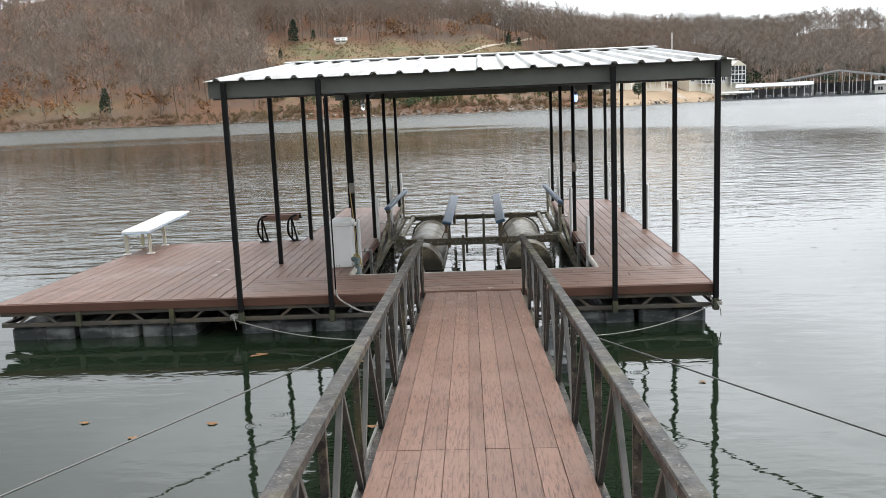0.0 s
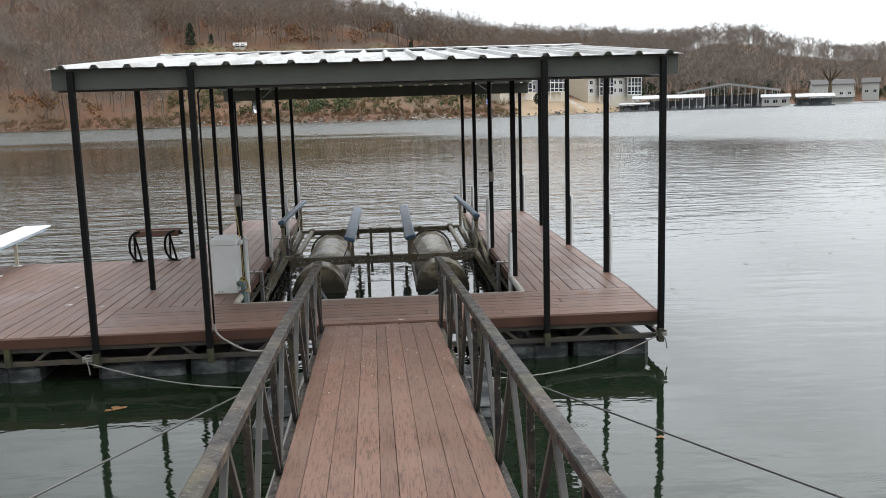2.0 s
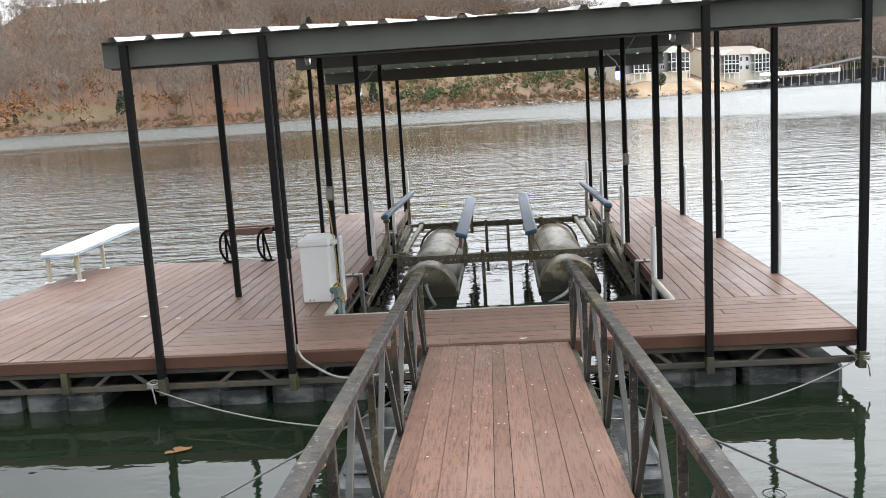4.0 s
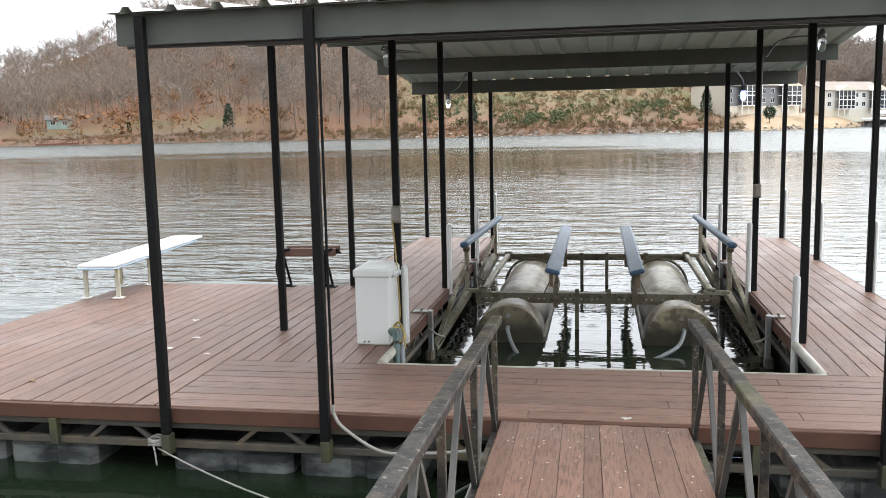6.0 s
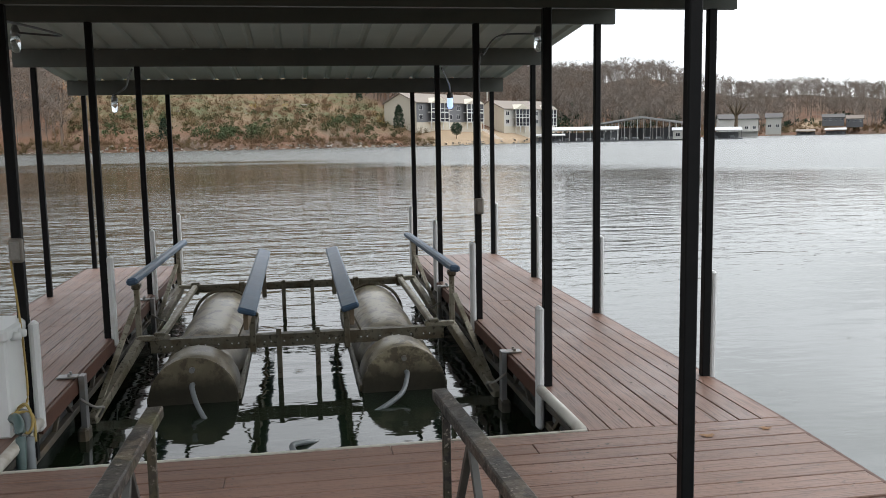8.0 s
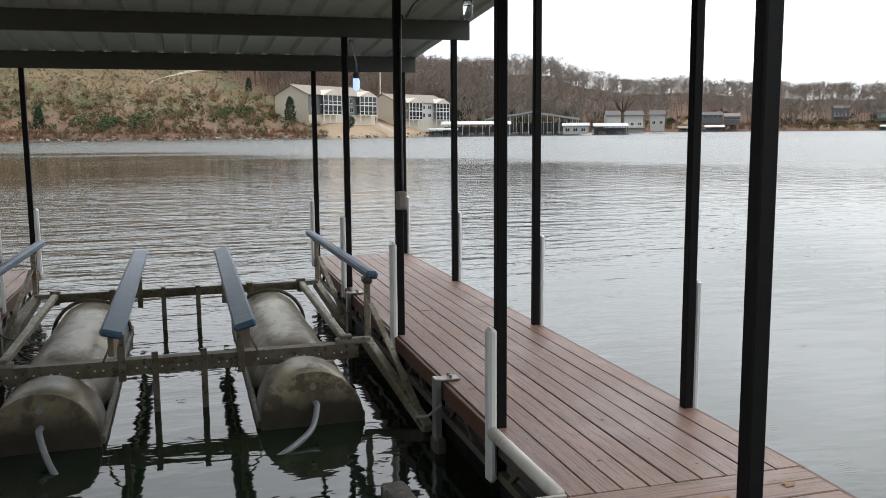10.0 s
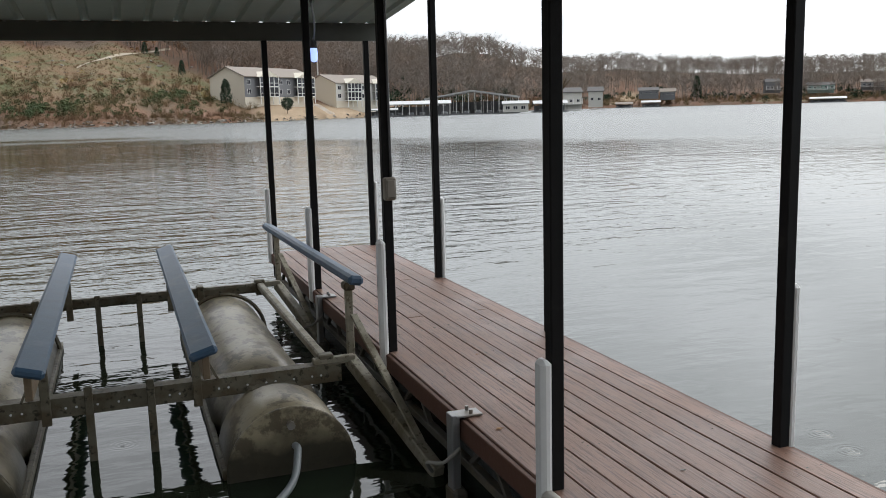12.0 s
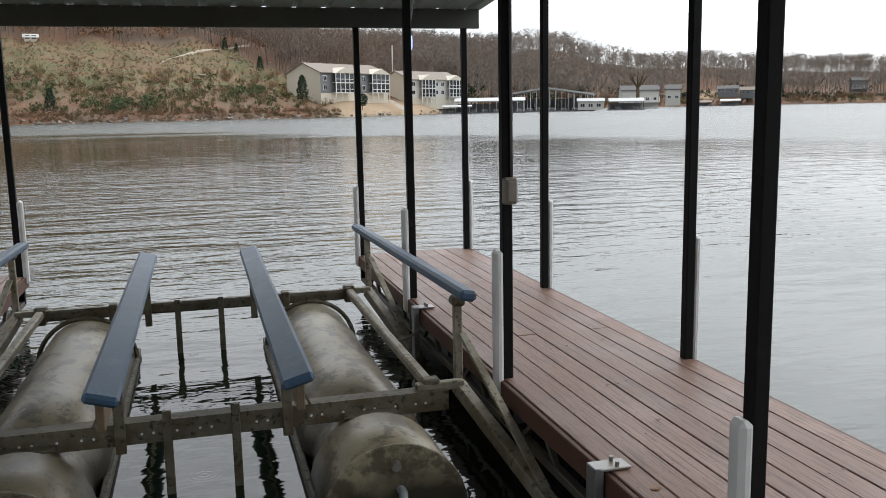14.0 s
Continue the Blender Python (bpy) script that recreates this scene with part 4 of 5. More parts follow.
def tank(cx):
    y0, y1, r, zc = 3.9, 7.65, 0.37, 0.03
    prof = [(y0, 0.985), (y0 + 0.006, 1.0), (YF - 0.2, 1.0), (YF - 0.14, 0.87), (YF + 0.14, 0.87), (YF + 0.2, 1.0)]   # a recess under the front beam
    for k in (5.45, 6.2, 6.95):
        prof += [(k - 0.05, 1.0), (k, 1.018), (k + 0.05, 1.0)]
    prof += [(y1 - 0.05, 1.0), (y1, 0.9)]
    bm = bm_tube([(cx, y, zc - 0.012 * (y - y0)) for y, _ in prof], [r * q for _, q in prof], 32)
    t = part("tank", bm, TANK, lift, "weathered tan fibreglass flotation tank", True)
    for f in t.data.polygons:
        f.use_smooth = abs(f.normal.y) < 0.7
    part("tank_saddle", bm_box((cx - 0.16, YF - 0.1, zc + 0.82 * r), (cx + 0.16, YF + 0.1, 0.345), 0.008), LIFT, t, "rusty saddle plate")
    part("tank_rim", bm_tube([(cx + r * math.cos(q), y0 + 0.012, zc + r * math.sin(q)) for q in np.linspace(0, math.tau, 33)], 0.008, 6), TANK, t)
    part("plug", bm_tube([(cx, y0 - 0.03, zc + 0.27), (cx, y0 + 0.02, zc + 0.27)], 0.025, 8), GALV, t)
    for sx in (-1, 1):
        part("seam", bm_box((cx + sx * (r + 0.005) - 0.02, y0 + 0.05, zc - 0.03), (cx + sx * (r + 0.005) + 0.02, y1 - 0.05, zc + 0.03), 0.006), LIFT, t)
    for y in (YR - 0.25,):
        ring = [(cx + (r + 0.012) * math.cos(q), y, zc + (r + 0.012) * math.sin(q)) for q in np.linspace(0.0, math.pi, 19)]
        part("tank_strap", bm_tube(ring, 0.018, 4), LIFT, t)
    return t


for cx in (-0.92, 0.9):
    tank(cx)
# cross beams: perforated angle iron in front, round-edged tube behind
bm = bm_box((-1.37, YF - 0.006, 0.295), (1.38, YF + 0.006, 0.415))
bm_box((-1.37, YF + 0.006, 0.403), (1.38, YF + 0.10, 0.415), 0.0, None, bm)
fb = part("front_beam", bm, LIFT, lift, "perforated galvanised cross beam")
bm = bmesh.new()
for i in range(44):
    x = -1.3 + i * 2.6 / 43
    if abs(abs(x) - 0.4) > 0.05 and (i * 7) % 5 > 1:
        ring = [bm.verts.new((x + 0.008 * math.cos(q), YF - 0.009, 0.35 + 0.008 * math.sin(q))) for q in np.linspace(0, math.tau, 9)[:-1]]
        bm.faces.new(ring)
tagged(part("bolt_hole_row", bm, DARKHOLE, fb), kind="stuff")
part("rear_beam", bm_bar((-1.36, YR, 0.40), (1.36, YR, 0.40), 0.09, 0.09, 0.02), LIFT, lift, "galvanised rear cross beam")
for x in (-0.72, 0.72, -1.28, 1.28):
    part("beam_clamp", bm_box((x - 0.035, YR - 0.06, 0.33), (x + 0.035, YR + 0.06, 0.465), 0.01), LIFT, lift)
for y in (YF - 0.022, YR - 0.065):
    for x in (-0.2, 0.16):
        part("guide_post", bm_box((x - 0.024, y - 0.012, -0.4), (x + 0.024, y + 0.012, 0.47), 0.004), LIFT, lift)
# bunks: padded boards tilted towards the keel
for sx in (-1, 1):
    cx = sx * 0.44
    bm = bm_box((-0.08, 3.88, -0.03), (0.08, 8.08, 0.022), 0.016, pose(cx, 0, 0.785, 0, -sx * 16, 0))
    bunk = part("bunk", bm, PAD, lift, "blue vinyl-covered bunk board")
    part("bunk_joist", bm_box((cx + sx * 0.02 - 0.02, 4.0, 0.60), (cx + sx * 0.02 + 0.02, 7.85, 0.75), 0.004), PADWOOD, bunk, "stained timber under the bunk")
    for y in (YF - 0.03, YR - 0.07):
        part("bunk_upright", bm_bar((cx, y, 0.26), (cx, y, 0.70), 0.055, 0.03, 0.004), LIFT, lift)
        part("bunk_brace", bm_bar((cx + sx * 0.13, y, 0.42), (cx + sx * 0.03, y - 0.01, 0.64), 0.03, 0.015, 0.002), LIFT, lift)
# side tubes, swing arms, guide boards
for sx in (-1, 1):
    part("side_tube", bm_bar((sx * 1.29, YF + 0.1, 0.42), (sx * 1.29, YR, 0.42), 0.065, 0.065, 0.012), LIFT_PALE, lift, "pale galvanised side tube")
    for y in (YF + 0.06, YR):
        part("tube_clamp", bm_box((sx * 1.29 - 0.05, y - 0.03, 0.40), (sx * 1.29 + 0.05, y + 0.05, 0.475), 0.008), LIFT, lift)
        part("outrigger", bm_bar((sx * 1.2, y, 0.425), (sx * 1.49, y, 0.425), 0.06, 0.05, 0.006), LIFT_PALE, lift)
        part("swing_arm", bm_bar((sx * 1.47, y + 0.05, 0.40), (sx * 1.67, y - 1.16, 0.02), 0.075, 0.085, 0.008), LIFT_PALE, lift, "heavy galvanised swing arm")
        part("guide_upright", bm_bar((sx * 1.5, y + 0.14, 0.40), (sx * 1.5, y + 0.14, 0.90), 0.05, 0.05, 0.006), LIFT_PALE, lift)
        part("guide_brace", bm_bar((sx * 1.52, y + 0.10, 0.70), (sx * 1.645, y - 0.92, 0.13), 0.05, 0.02, 0.003), LIFT_PALE, lift)
        part("guide_cap", bm_box((sx * 1.5 - 0.04, y + 0.09, 0.87), (sx * 1.5 + 0.04, y + 0.19, 0.925), 0.012), LIFT, lift)
    gb = part("guide_board", bm_box((-0.05, 0.0, -0.032), (0.05, 3.62, 0.032), 0.018, pose(sx * 1.485, 4.52, 0.985, -0.9, sx * 10, 0)), PAD, lift, "blue padded side guide board")
# air hoses out of the tank ends
for pts in ([(-0.92, 3.91, 0.17), (-0.92, 3.82, 0.165), (-0.87, 3.66, 0.08), (-0.80, 3.50, 0.005), (-0.74, 3.42, -0.06)], [(0.92, 3.91, 0.17), (0.92, 3.82, 0.165), (0.85, 3.62, 0.07), (0.68, 3.44, 0.01), (0.5, 3.36, -0.05)], [(0.12, 2.75, -0.02), (0.02, 2.68, 0.015), (-0.08, 2.6, 0.02), (-0.03, 2.46, -0.03)]):
    h = part("air_hose", bm_tube(curve_points(pts, 8), 0.022, 8), HOSE, smooth=True)
    tagged(h, "grey ribbed air hose trailing into the water", "hose", "air hoses of the lift")

# hinge brackets where the arms meet the dock
for sx in (-1, 1):
    for y in (3.16, 6.45):
        hb = thing("hinge_bracket", "perforated galvanised hinge bracket with a bolted plate", "bracket", "lift hinge brackets")
        part("channel", bm_box((sx * 1.63 - 0.022, y - 0.045, -0.1), (sx * 1.63 + 0.022, y + 0.045, D + 0.02), 0.004), GALV, hb)
        part("plate", bm_box((sx * 1.72 - 0.09, y - 0.05, D + 0.005), (sx * 1.72 + 0.06, y + 0.05, D + 0.017), 0.003), GALV, hb)
        for k in (-0.03, 0.03):
            part("bolt", bm_tube([(sx * 1.72, y + k, D + 0.017), (sx * 1.72, y + k, D + 0.04)], 0.011, 6), GALV, hb)
        loop = curve_points([(sx * 1.64, y - 0.07, 0.33), (sx * 1.55, y - 0.05, 0.26), (sx * 1.52, y + 0.12, 0.2), (sx * 1.58, y + 0.22, 0.1)], 6)
        tagged(part("hose_loop", bm_tube(loop, 0.011, 6), ROPE, smooth=True), "thin pale hose looped by the hinge", "hose", "hose loops")
        part("lower_pad", bm_box((sx * 1.64 - 0.04, y - 0.08, -0.14), (sx * 1.64 + 0.04, y + 0.08, 0.1), 0.02), RUST, hb)

# ---- things on the deck ----
box = thing("storage_box", "white plastic dock box with a lipped lid", "dock box", at=(-1.865, 2.03, D))
part("body", bm_box((-0.15, -0.25, 0.0), (0.15, 0.22, 0.60), 0.012), BOXWHITE, box)
part("lid", bm_box((-0.165, -0.265, 0.585), (0.165, 0.235, 0.665), 0.018), BOXWHITE, box)
for k in (-0.13, -0.03):
    part("knob", bm_tube([(0.15, k, 0.60), (0.205, k, 0.60)], [0.03, 0.024], 10), BOXWHITE, box, smooth=True)
for k in (-0.08, -0.04):
    part("drain_plug", bm_tube([(k, -0.257, 0.03), (k, -0.249, 0.03)], 0.008, 6), RUST, box)
for pts, name_, mat_, r_, lab in (([(-1.74, 1.98, 0.53), (-1.69, 1.90, 0.60), (-1.63, 1.80, 0.56), (-1.60, 1.70, 0.3), (-1.60, 1.64, -0.1)], "drain_hose", HOSE, 0.03, "thick grey hose dropping beside the box"),
                                  ([(-1.76, 1.86, 0.53), (-1.70, 1.78, 0.61), (-1.64, 1.68, 0.57), (-1.62, 1.58, 0.3), (-1.63, 1.52, -0.1)], "drain_hose", HOSEGREEN, 0.03, "thick green hose dropping beside the box"),
                                  ([(-1.74, 2.08, 1.52), (-1.71, 2.06, 1.2), (-1.69, 2.04, 0.9), (-1.68, 2.0, 0.66), (-1.70, 1.9, 0.63), (-1.74, 1.82, 0.60)], "extension_cord", YELLOW, 0.007, "yellow extension cord hanging from the outlet"),
                                  ([(-1.74, 1.92, 0.60), (-1.66, 1.88, 0.66), (-1.60, 1.80, 0.58), (-1.62, 1.74, 0.52), (-1.70, 1.76, 0.63), (-1.62, 1.86, 0.6), (-1.58, 1.76, 0.46)], "cord_bundle", YELLOW, 0.009, "tangle of yellow cord on the hoses")):
    tagged(part(name_, bm_tube(curve_points(pts, 8), r_, 8), mat_, smooth=True), lab, "hose" if "hose" in name_ else "cord")

board = thing("diving_board", "white diving board on short painted legs", "diving board", at=(-5.54, 3.64, D))
board.rotation_euler = (0, 0, radians(4.5))
part("board", bm_box((-0.22, -0.1, 0.365), (0.22, 2.62, 0.405), 0.012, pose(0, 0, 0, 0.0)), BOARDWHITE, board, "white gel-coated plank")
part("board_edge", bm_box((-0.22, -0.105, 0.345), (0.22, 2.4, 0.366), 0.006), simple("pale_blue_edge", (0.42, 0.55, 0.68), 0.4), board, "pale blue underside edge")
for x, y in ((-0.19, 0.02), (0.19, 0.02), (-0.19, 0.88), (0.19, 0.88)):
    leg = part("leg", bm_box((x - 0.024, y - 0.018, 0.008), (x + 0.024, y + 0.018, 0.347), 0.006), YELLOWED, board, "paint-chipped yellowed leg")
    part("foot", bm_box((x - 0.06, y - 0.045, 0.0), (x + 0.06, y + 0.045, 0.014), 0.003), BOARDWHITE, leg)
part("cross_bar", bm_box((-0.19, 0.86, 0.315), (0.19, 0.90, 0.344), 0.004), YELLOWED, board)

ladder = thing("swim_ladder", "folded-up swim ladder with brown steps and dark hoops", "swim ladder", at=(-3.38, 4.5, D))
for sx in (-1, 1):
    x = sx * 0.26
    hoop = [(x + 0.06, 0.02, 0.012), (x - 0.02, -0.02, 0.03), (x - 0.09, -0.05, 0.16), (x - 0.08, -0.06, 0.34), (x - 0.02, -0.04, 0.43), (x + 0.06, 0.02, 0.45), (x + 0.12, 0.06, 0.43)]
    part("hoop", bm_tube(curve_points(hoop, 7), 0.018, 8), POST, ladder, smooth=True)
    part("stay", bm_bar((x + 0.04, 0.05, 0.012), (x - 0.03, 0.0, 0.40), 0.026), POST, ladder)
    part("stay", bm_bar((x - 0.05, 0.05, 0.012), (x - 0.03, 0.0, 0.40), 0.026), POST, ladder)
    part("foot", bm_box((x - 0.09, -0.03, 0.0), (x + 0.10, 0.07, 0.012), 0.003), POST, ladder)
for k in range(2):
    part("step", bm_box((-0.30, 0.0 + k * 0.16, 0.37 + 0.01 * k), (0.36, 0.05 + k * 0.16, 0.465 + 0.01 * k), 0.008), BROWNBOARD, ladder, "brown composite step")
part("hinge_bar", bm_bar((-0.24, 0.03, 0.41), (0.42, 0.03, 0.41), 0.022), POST, ladder)

for x, y, m_, lab in ((-XI - 0.02, 2.11, ROPE, "weathered outlet box with a tan face on a post"), (XI + 0.03, 4.48, OUTLET, "grey weatherproof outlet box on a post")):
    o = thing("outlet_box", lab, "outlet", at=(x, y, 1.58))
    part("case", bm_box((-0.04, -0.03, -0.075), (0.04, 0.025, 0.075), 0.01), OUTLET, o)
    part("cover", bm_box((-0.03, -0.044, -0.06), (0.03, -0.03, 0.06), 0.008), m_, o)

# lamps and their conduits under the roof
def jar_lamp(x, y, z, lit=False):
    o = thing("jar_lamp", "lit bluish jar lamp hanging under the roof" if lit else "unlit glass jar lamp hanging under the roof", "lamp", "jar lamps", at=(x, y, z))
    part("socket", bm_tube([(0, 0, 0.07), (0, 0, 0.11), (0, 0, 0.17)], [0.045, 0.045, 0.02], 12), CONDUIT if lit else GALV, o, smooth=True)
    part("globe", bm_tube([(0, 0, -0.085), (0, 0, -0.075), (0, 0, -0.05), (0, 0, 0.03), (0, 0, 0.07)], [0.012, 0.03, 0.042, 0.044, 0.038], 14), LIT if lit else GLASS, o, smooth=True)
    return o


jar_lamp(2.25, 9.05, 2.73, True)
jar_lamp(-2.40, 9.05, 2.73)
jar_lamp(2.42, 4.9, 3.13)
jar_lamp(-2.42, 4.9, 3.13)


def conduit(pts, label, r=0.012, n=8, paint=None):
    return tagged(part("conduit", bm_tube(curve_points(pts, n), r, 8), paint or CONDUIT, smooth=True), label, "conduit", "electrical conduits")


for sx in (-1, 1):
    x = sx * XI
    conduit([(x + 0.042, -0.105, 0.55), (x + 0.042, -0.105, 2.6), (x + 0.05, -0.10, 2.84), (x + 0.12, -0.08, 2.878), (x + 0.3, -0.06, 2.88)], "black-painted conduit climbing a front post", 0.009, paint=POST) if sx < 0 else None
    conduit([(x + sx * 0.05, 4.5 if sx > 0 else 2.16, 1.64), (x + sx * 0.05, 4.5 if sx > 0 else 2.16, 2.9), (x + sx * 0.1, 4.52 if sx > 0 else 2.18, 3.0), (x + sx * 0.3, 4.75, 3.19), (sx * 2.42, 4.88, 3.23)], "grey conduit rising to a jar lamp", 0.009)
    conduit([(sx * 1.78, 6.9, 3.06), (sx * 1.95, 7.6, 3.0), (sx * 2.15, 8.5, 2.95), (sx * (2.25 if sx > 0 else 2.40), 9.04, 2.88)], "grey conduit running down to a jar lamp")
conduit([(-3.0, 0.05, 2.89), (-1.0, 0.05, 2.885), (1.0, 0.05, 2.885), (2.9, 0.05, 2.885)], "long conduit under the front beam", 0.014)

# power cable from the front post to the gangway
tagged(part("power_cable", bm_tube(curve_points([(-1.648, -0.108, 0.56), (-1.64, -0.115, 0.50), (-1.56, -0.16, 0.42), (-1.3, -0.22, 0.30), (-1.0, -0.24, 0.31), (-0.66, -0.28, 0.36)], 10), 0.011, 8), ROPE, smooth=True), "pale power cable sagging to the gangway", "cable")
# mooring cables and ropes
for a_, b_, sag, r_, mt, nm, lab in (((-0.62, -0.63, 0.32), (-7.9, -13.6, 0.3), 0.06, 0.008, CABLE, "mooring_cable", "taut grey steel mooring cable over the water"),
                                     ((0.64, -0.66, 0.32), (8.2, -13.6, 0.5), 0.06, 0.008, CABLE, "mooring_cable", "taut grey steel mooring cable over the water"),
                                     ((-2.9, -0.1, 0.21), (-0.7, -1.2, 0.22), 0.10, 0.006, ROPE, "mooring_rope", "pale rope tied to a dock post"),
                                     ((2.86, -0.08, 0.22), (0.72, -1.1, 0.2), 0.15, 0.006, ROPE, "mooring_rope", "slack pale rope tied to the dock corner")):
    p, q = Vector(a_), Vector(b_)
    pts = [p.lerp(q, t) - Vector((0, 0, sag * 4 * t * (1 - t))) for t in np.linspace(0, 1, 25)]
    tagged(part(nm, bm_tube(pts, r_, 6), mt, smooth=True), lab, "rope" if "rope" in nm else "cable", nm.replace("_", " ") + "s")
for x in (-2.92, 2.92):
    k = thing("rope_knot", "pale rope wound round a post foot", "rope", "rope knots", at=(x, -0.065, 0.235))
    for i in range(3):
        ring = [(0.055 * math.cos(q), 0.055 * math.sin(q), 0.016 * i + 0.006 * math.sin(3 * q + i)) for q in np.linspace(0, math.tau, 17)]
        part("turn", bm_tube(ring, 0.008, 6), ROPE, k, smooth=True)
    part("rope_end", bm_tube(curve_points([(0, -0.055, 0.0), (0.02, -0.075, -0.05), (0.03, -0.08, -0.13)], 6), 0.007, 6), ROPE, k, smooth=True)


def leaf(x, y, z, s, ang, mat_=LEAF, name_="fallen_leaf", lab="curled brown fallen leaf", cat="leaf"):
    bm = bmesh.new()
    vs = []
    for i in range(10):
        q = i / 10 * math.tau
        r = s * (0.72 + 0.16 * math.cos(3 * q + ang) + 0.14 * math.cos(5 * q - 2 * ang))
        vs.append(bm.verts.new((x + r * math.cos(q + ang), y + 0.7 * r * math.sin(q + ang), z + 0.08 * s * math.cos(2 * q) ** 2)))
    c = bm.verts.new((x, y, z + 0.004))
    for i in range(10):
        bm.faces.new((vs[i], vs[(i + 1) % 10], c))
    tagged(part(name_, bm, mat_), lab, cat, "fallen leaves")


for x, y, s in ((2.33, 0.95, 0.06), (2.72, 1.0, 0.05), (1.78, 2.9, 0.03), (2.2, 4.2, 0.025), (2.6, 5.1, 0.02), (-4.2, 0.45, 0.045), (-3.35, 2.0, 0.03)):
    leaf(x, y, D + 0.004, s, x * 7)
for x, y, s in ((-2.4, -0.92, 0.10), (-2.47, -0.97, 0.06), (-3.5, -3.0, 0.06), (-2.3, -3.1, 0.07), (-2.9, -3.4, 0.06), (2.2, -2.3, 0.05), (-1.2, -1.3, 0.06)):
    leaf(x, y, 0.006, s, x * 5)
for x, y in ((-0.42, -0.65), (-0.60, -4.9), (0.66, -0.7), (0.62, -3.2)):
    leaf(x, y - 0.1, GZ - 0.06 * y - 0.10, 0.05, x * 9)
for x, y, s in ((-3.62, 1.5, 0.06), (-3.55, 1.9, 0.05), (-3.2, 1.35, 0.04), (-3.9, 2.6, 0.05), (0.22, 0.05, 0.045)):
    leaf(x, y, D + 0.004, s, x * 3, CHIP, "pale_splash", "pale dried splash on the boards", "stain")

# ---- far buildings ----
SIDING = simple("beige_siding", (0.62, 0.57, 0.47), 0.7, 0, 2, 0.92, 1.06)
SIDING_W = simple("white_siding", (0.6, 0.59, 0.55), 0.7, 0, 2, 0.92, 1.06)
SIDING_G = simple("grey_siding", (0.17, 0.175, 0.185), 0.7, 0, 2, 0.9, 1.1)
SHINGLE = simple("brown_shingles", (0.25, 0.215, 0.18), 0.85, 0, 1.5, 0.85, 1.12)
SHINGLE_D = simple("dark_shingles", (0.13, 0.125, 0.12), 0.85, 0, 1.5, 0.85, 1.12)
TRIM = simple("white_trim", (0.72, 0.72, 0.70), 0.6)
PANE = Mat("dark_window_glass", (0.025, 0.03, 0.04), 0.08).done()
GREENWALL = simple("mint_siding", (0.26, 0.36, 0.33), 0.7)
METALROOF = simple("white_metal_roof", (0.42, 0.425, 0.42), 0.45, 0.1, 1, 0.9, 1.05)
ROADDUST = simple("gravel_track", (0.42, 0.36, 0.27), 0.9, 0, 0.8, 0.85, 1.1)
BOATHULL = simple("boat_hull", (0.22, 0.23, 0.24), 0.4, 0, 2, 0.8, 1.1)


def gable_roof(w, d, z, rise, over=0.5):
    """A ridged roof over w by d, its ridge along x, with thickness."""
    bm = bmesh.new()
    x0, x1, y0, y1 = -over, w + over, -over, d + over
    pts = []
    for dz in (0.0, 0.28):
        pts.append([bm.verts.new(p) for p in ((x0, y0, z - 0.2 + dz), (x1, y0, z - 0.2 + dz), (x1, d / 2, z + rise + dz), (x0, d / 2, z + rise + dz), (x1, y1, z - 0.2 + dz), (x0, y1, z - 0.2 + dz))])
    lo, hi = pts
    for f in ((0, 1, 2, 3), (3, 2, 4, 5)):
        bm.faces.new([hi[i] for i in f])
        bm.faces.new([lo[i] for i in f][::-1])
    for a_, b_ in ((0, 1), (1, 2), (2, 4), (4, 5), (5, 3), (3, 0)):
        bm.faces.new((lo[a_], lo[b_], hi[b_], hi[a_]))
    bmesh.ops.recalc_face_normals(bm, faces=bm.faces)
    return bm


def gable_walls(w, d, h, rise, base=0.0):
    bm = bm_box((0, 0, base), (w, d, h))
    for x in (0.0, w - 0.2):
        vs = [bm.verts.new((x + dx, y, z)) for dx in (0, 0.2) for y, z in ((0, h), (d, h), (d / 2, h + rise - 0.1))]
        bm.faces.new(vs[:3])
        bm.faces.new(vs[3:][::-1])
    return bm


def window(parent, x, y, z, w, h):
    g = part("window", bm_box((x - w / 2, y - 0.06, z), (x + w / 2, y - 0.005, z + h)), TRIM, parent)
    part("pane", bm_box((x - w / 2 + 0.1, y - 0.075, z + 0.1), (x - 0.05, y - 0.061, z + h - 0.1)), PANE, g)
    part("pane", bm_box((x + 0.05, y - 0.075, z + 0.1), (x + w / 2 - 0.1, y - 0.061, z + h - 0.1)), PANE, g)
    return g


def balcony_stack(parent, x0, x1, z0, storey, front):
    """Screened porches one over another, standing on posts."""
    for k in range(2):
        z = z0 + k * storey
        b = part("balcony", bm_box((x0, front - 1.6, z - 0.15), (x1, front - 0.01, z + 0.1)), TRIM, parent)
        part("screen", bm_box((x0 + 0.1, front - 1.45, z + 0.1), (x1 - 0.1, front - 1.38, z + storey - 0.3)), PANE, b, "dark porch screen")
        part("railing", bm_box((x0, front - 1.6, z + 0.95), (x1, front - 1.52, z + 1.1)), TRIM, b)
        n = 4
        for i in range(n + 1):
            x = x0 + (x1 - x0) * i / n
            part("porch_post", bm_box((x - 0.12, front - 1.62, z + 0.1), (x + 0.12, front - 1.46, z + storey - 0.15)), TRIM, b)
    for i in range(4):
        x = x0 + (x1 - x0) * i / 3
        part("stilt", bm_box((x - 0.12, front - 1.6, z0 - 2.2), (x + 0.12, front - 1.4, z0 - 0.15)), TRIM, parent)


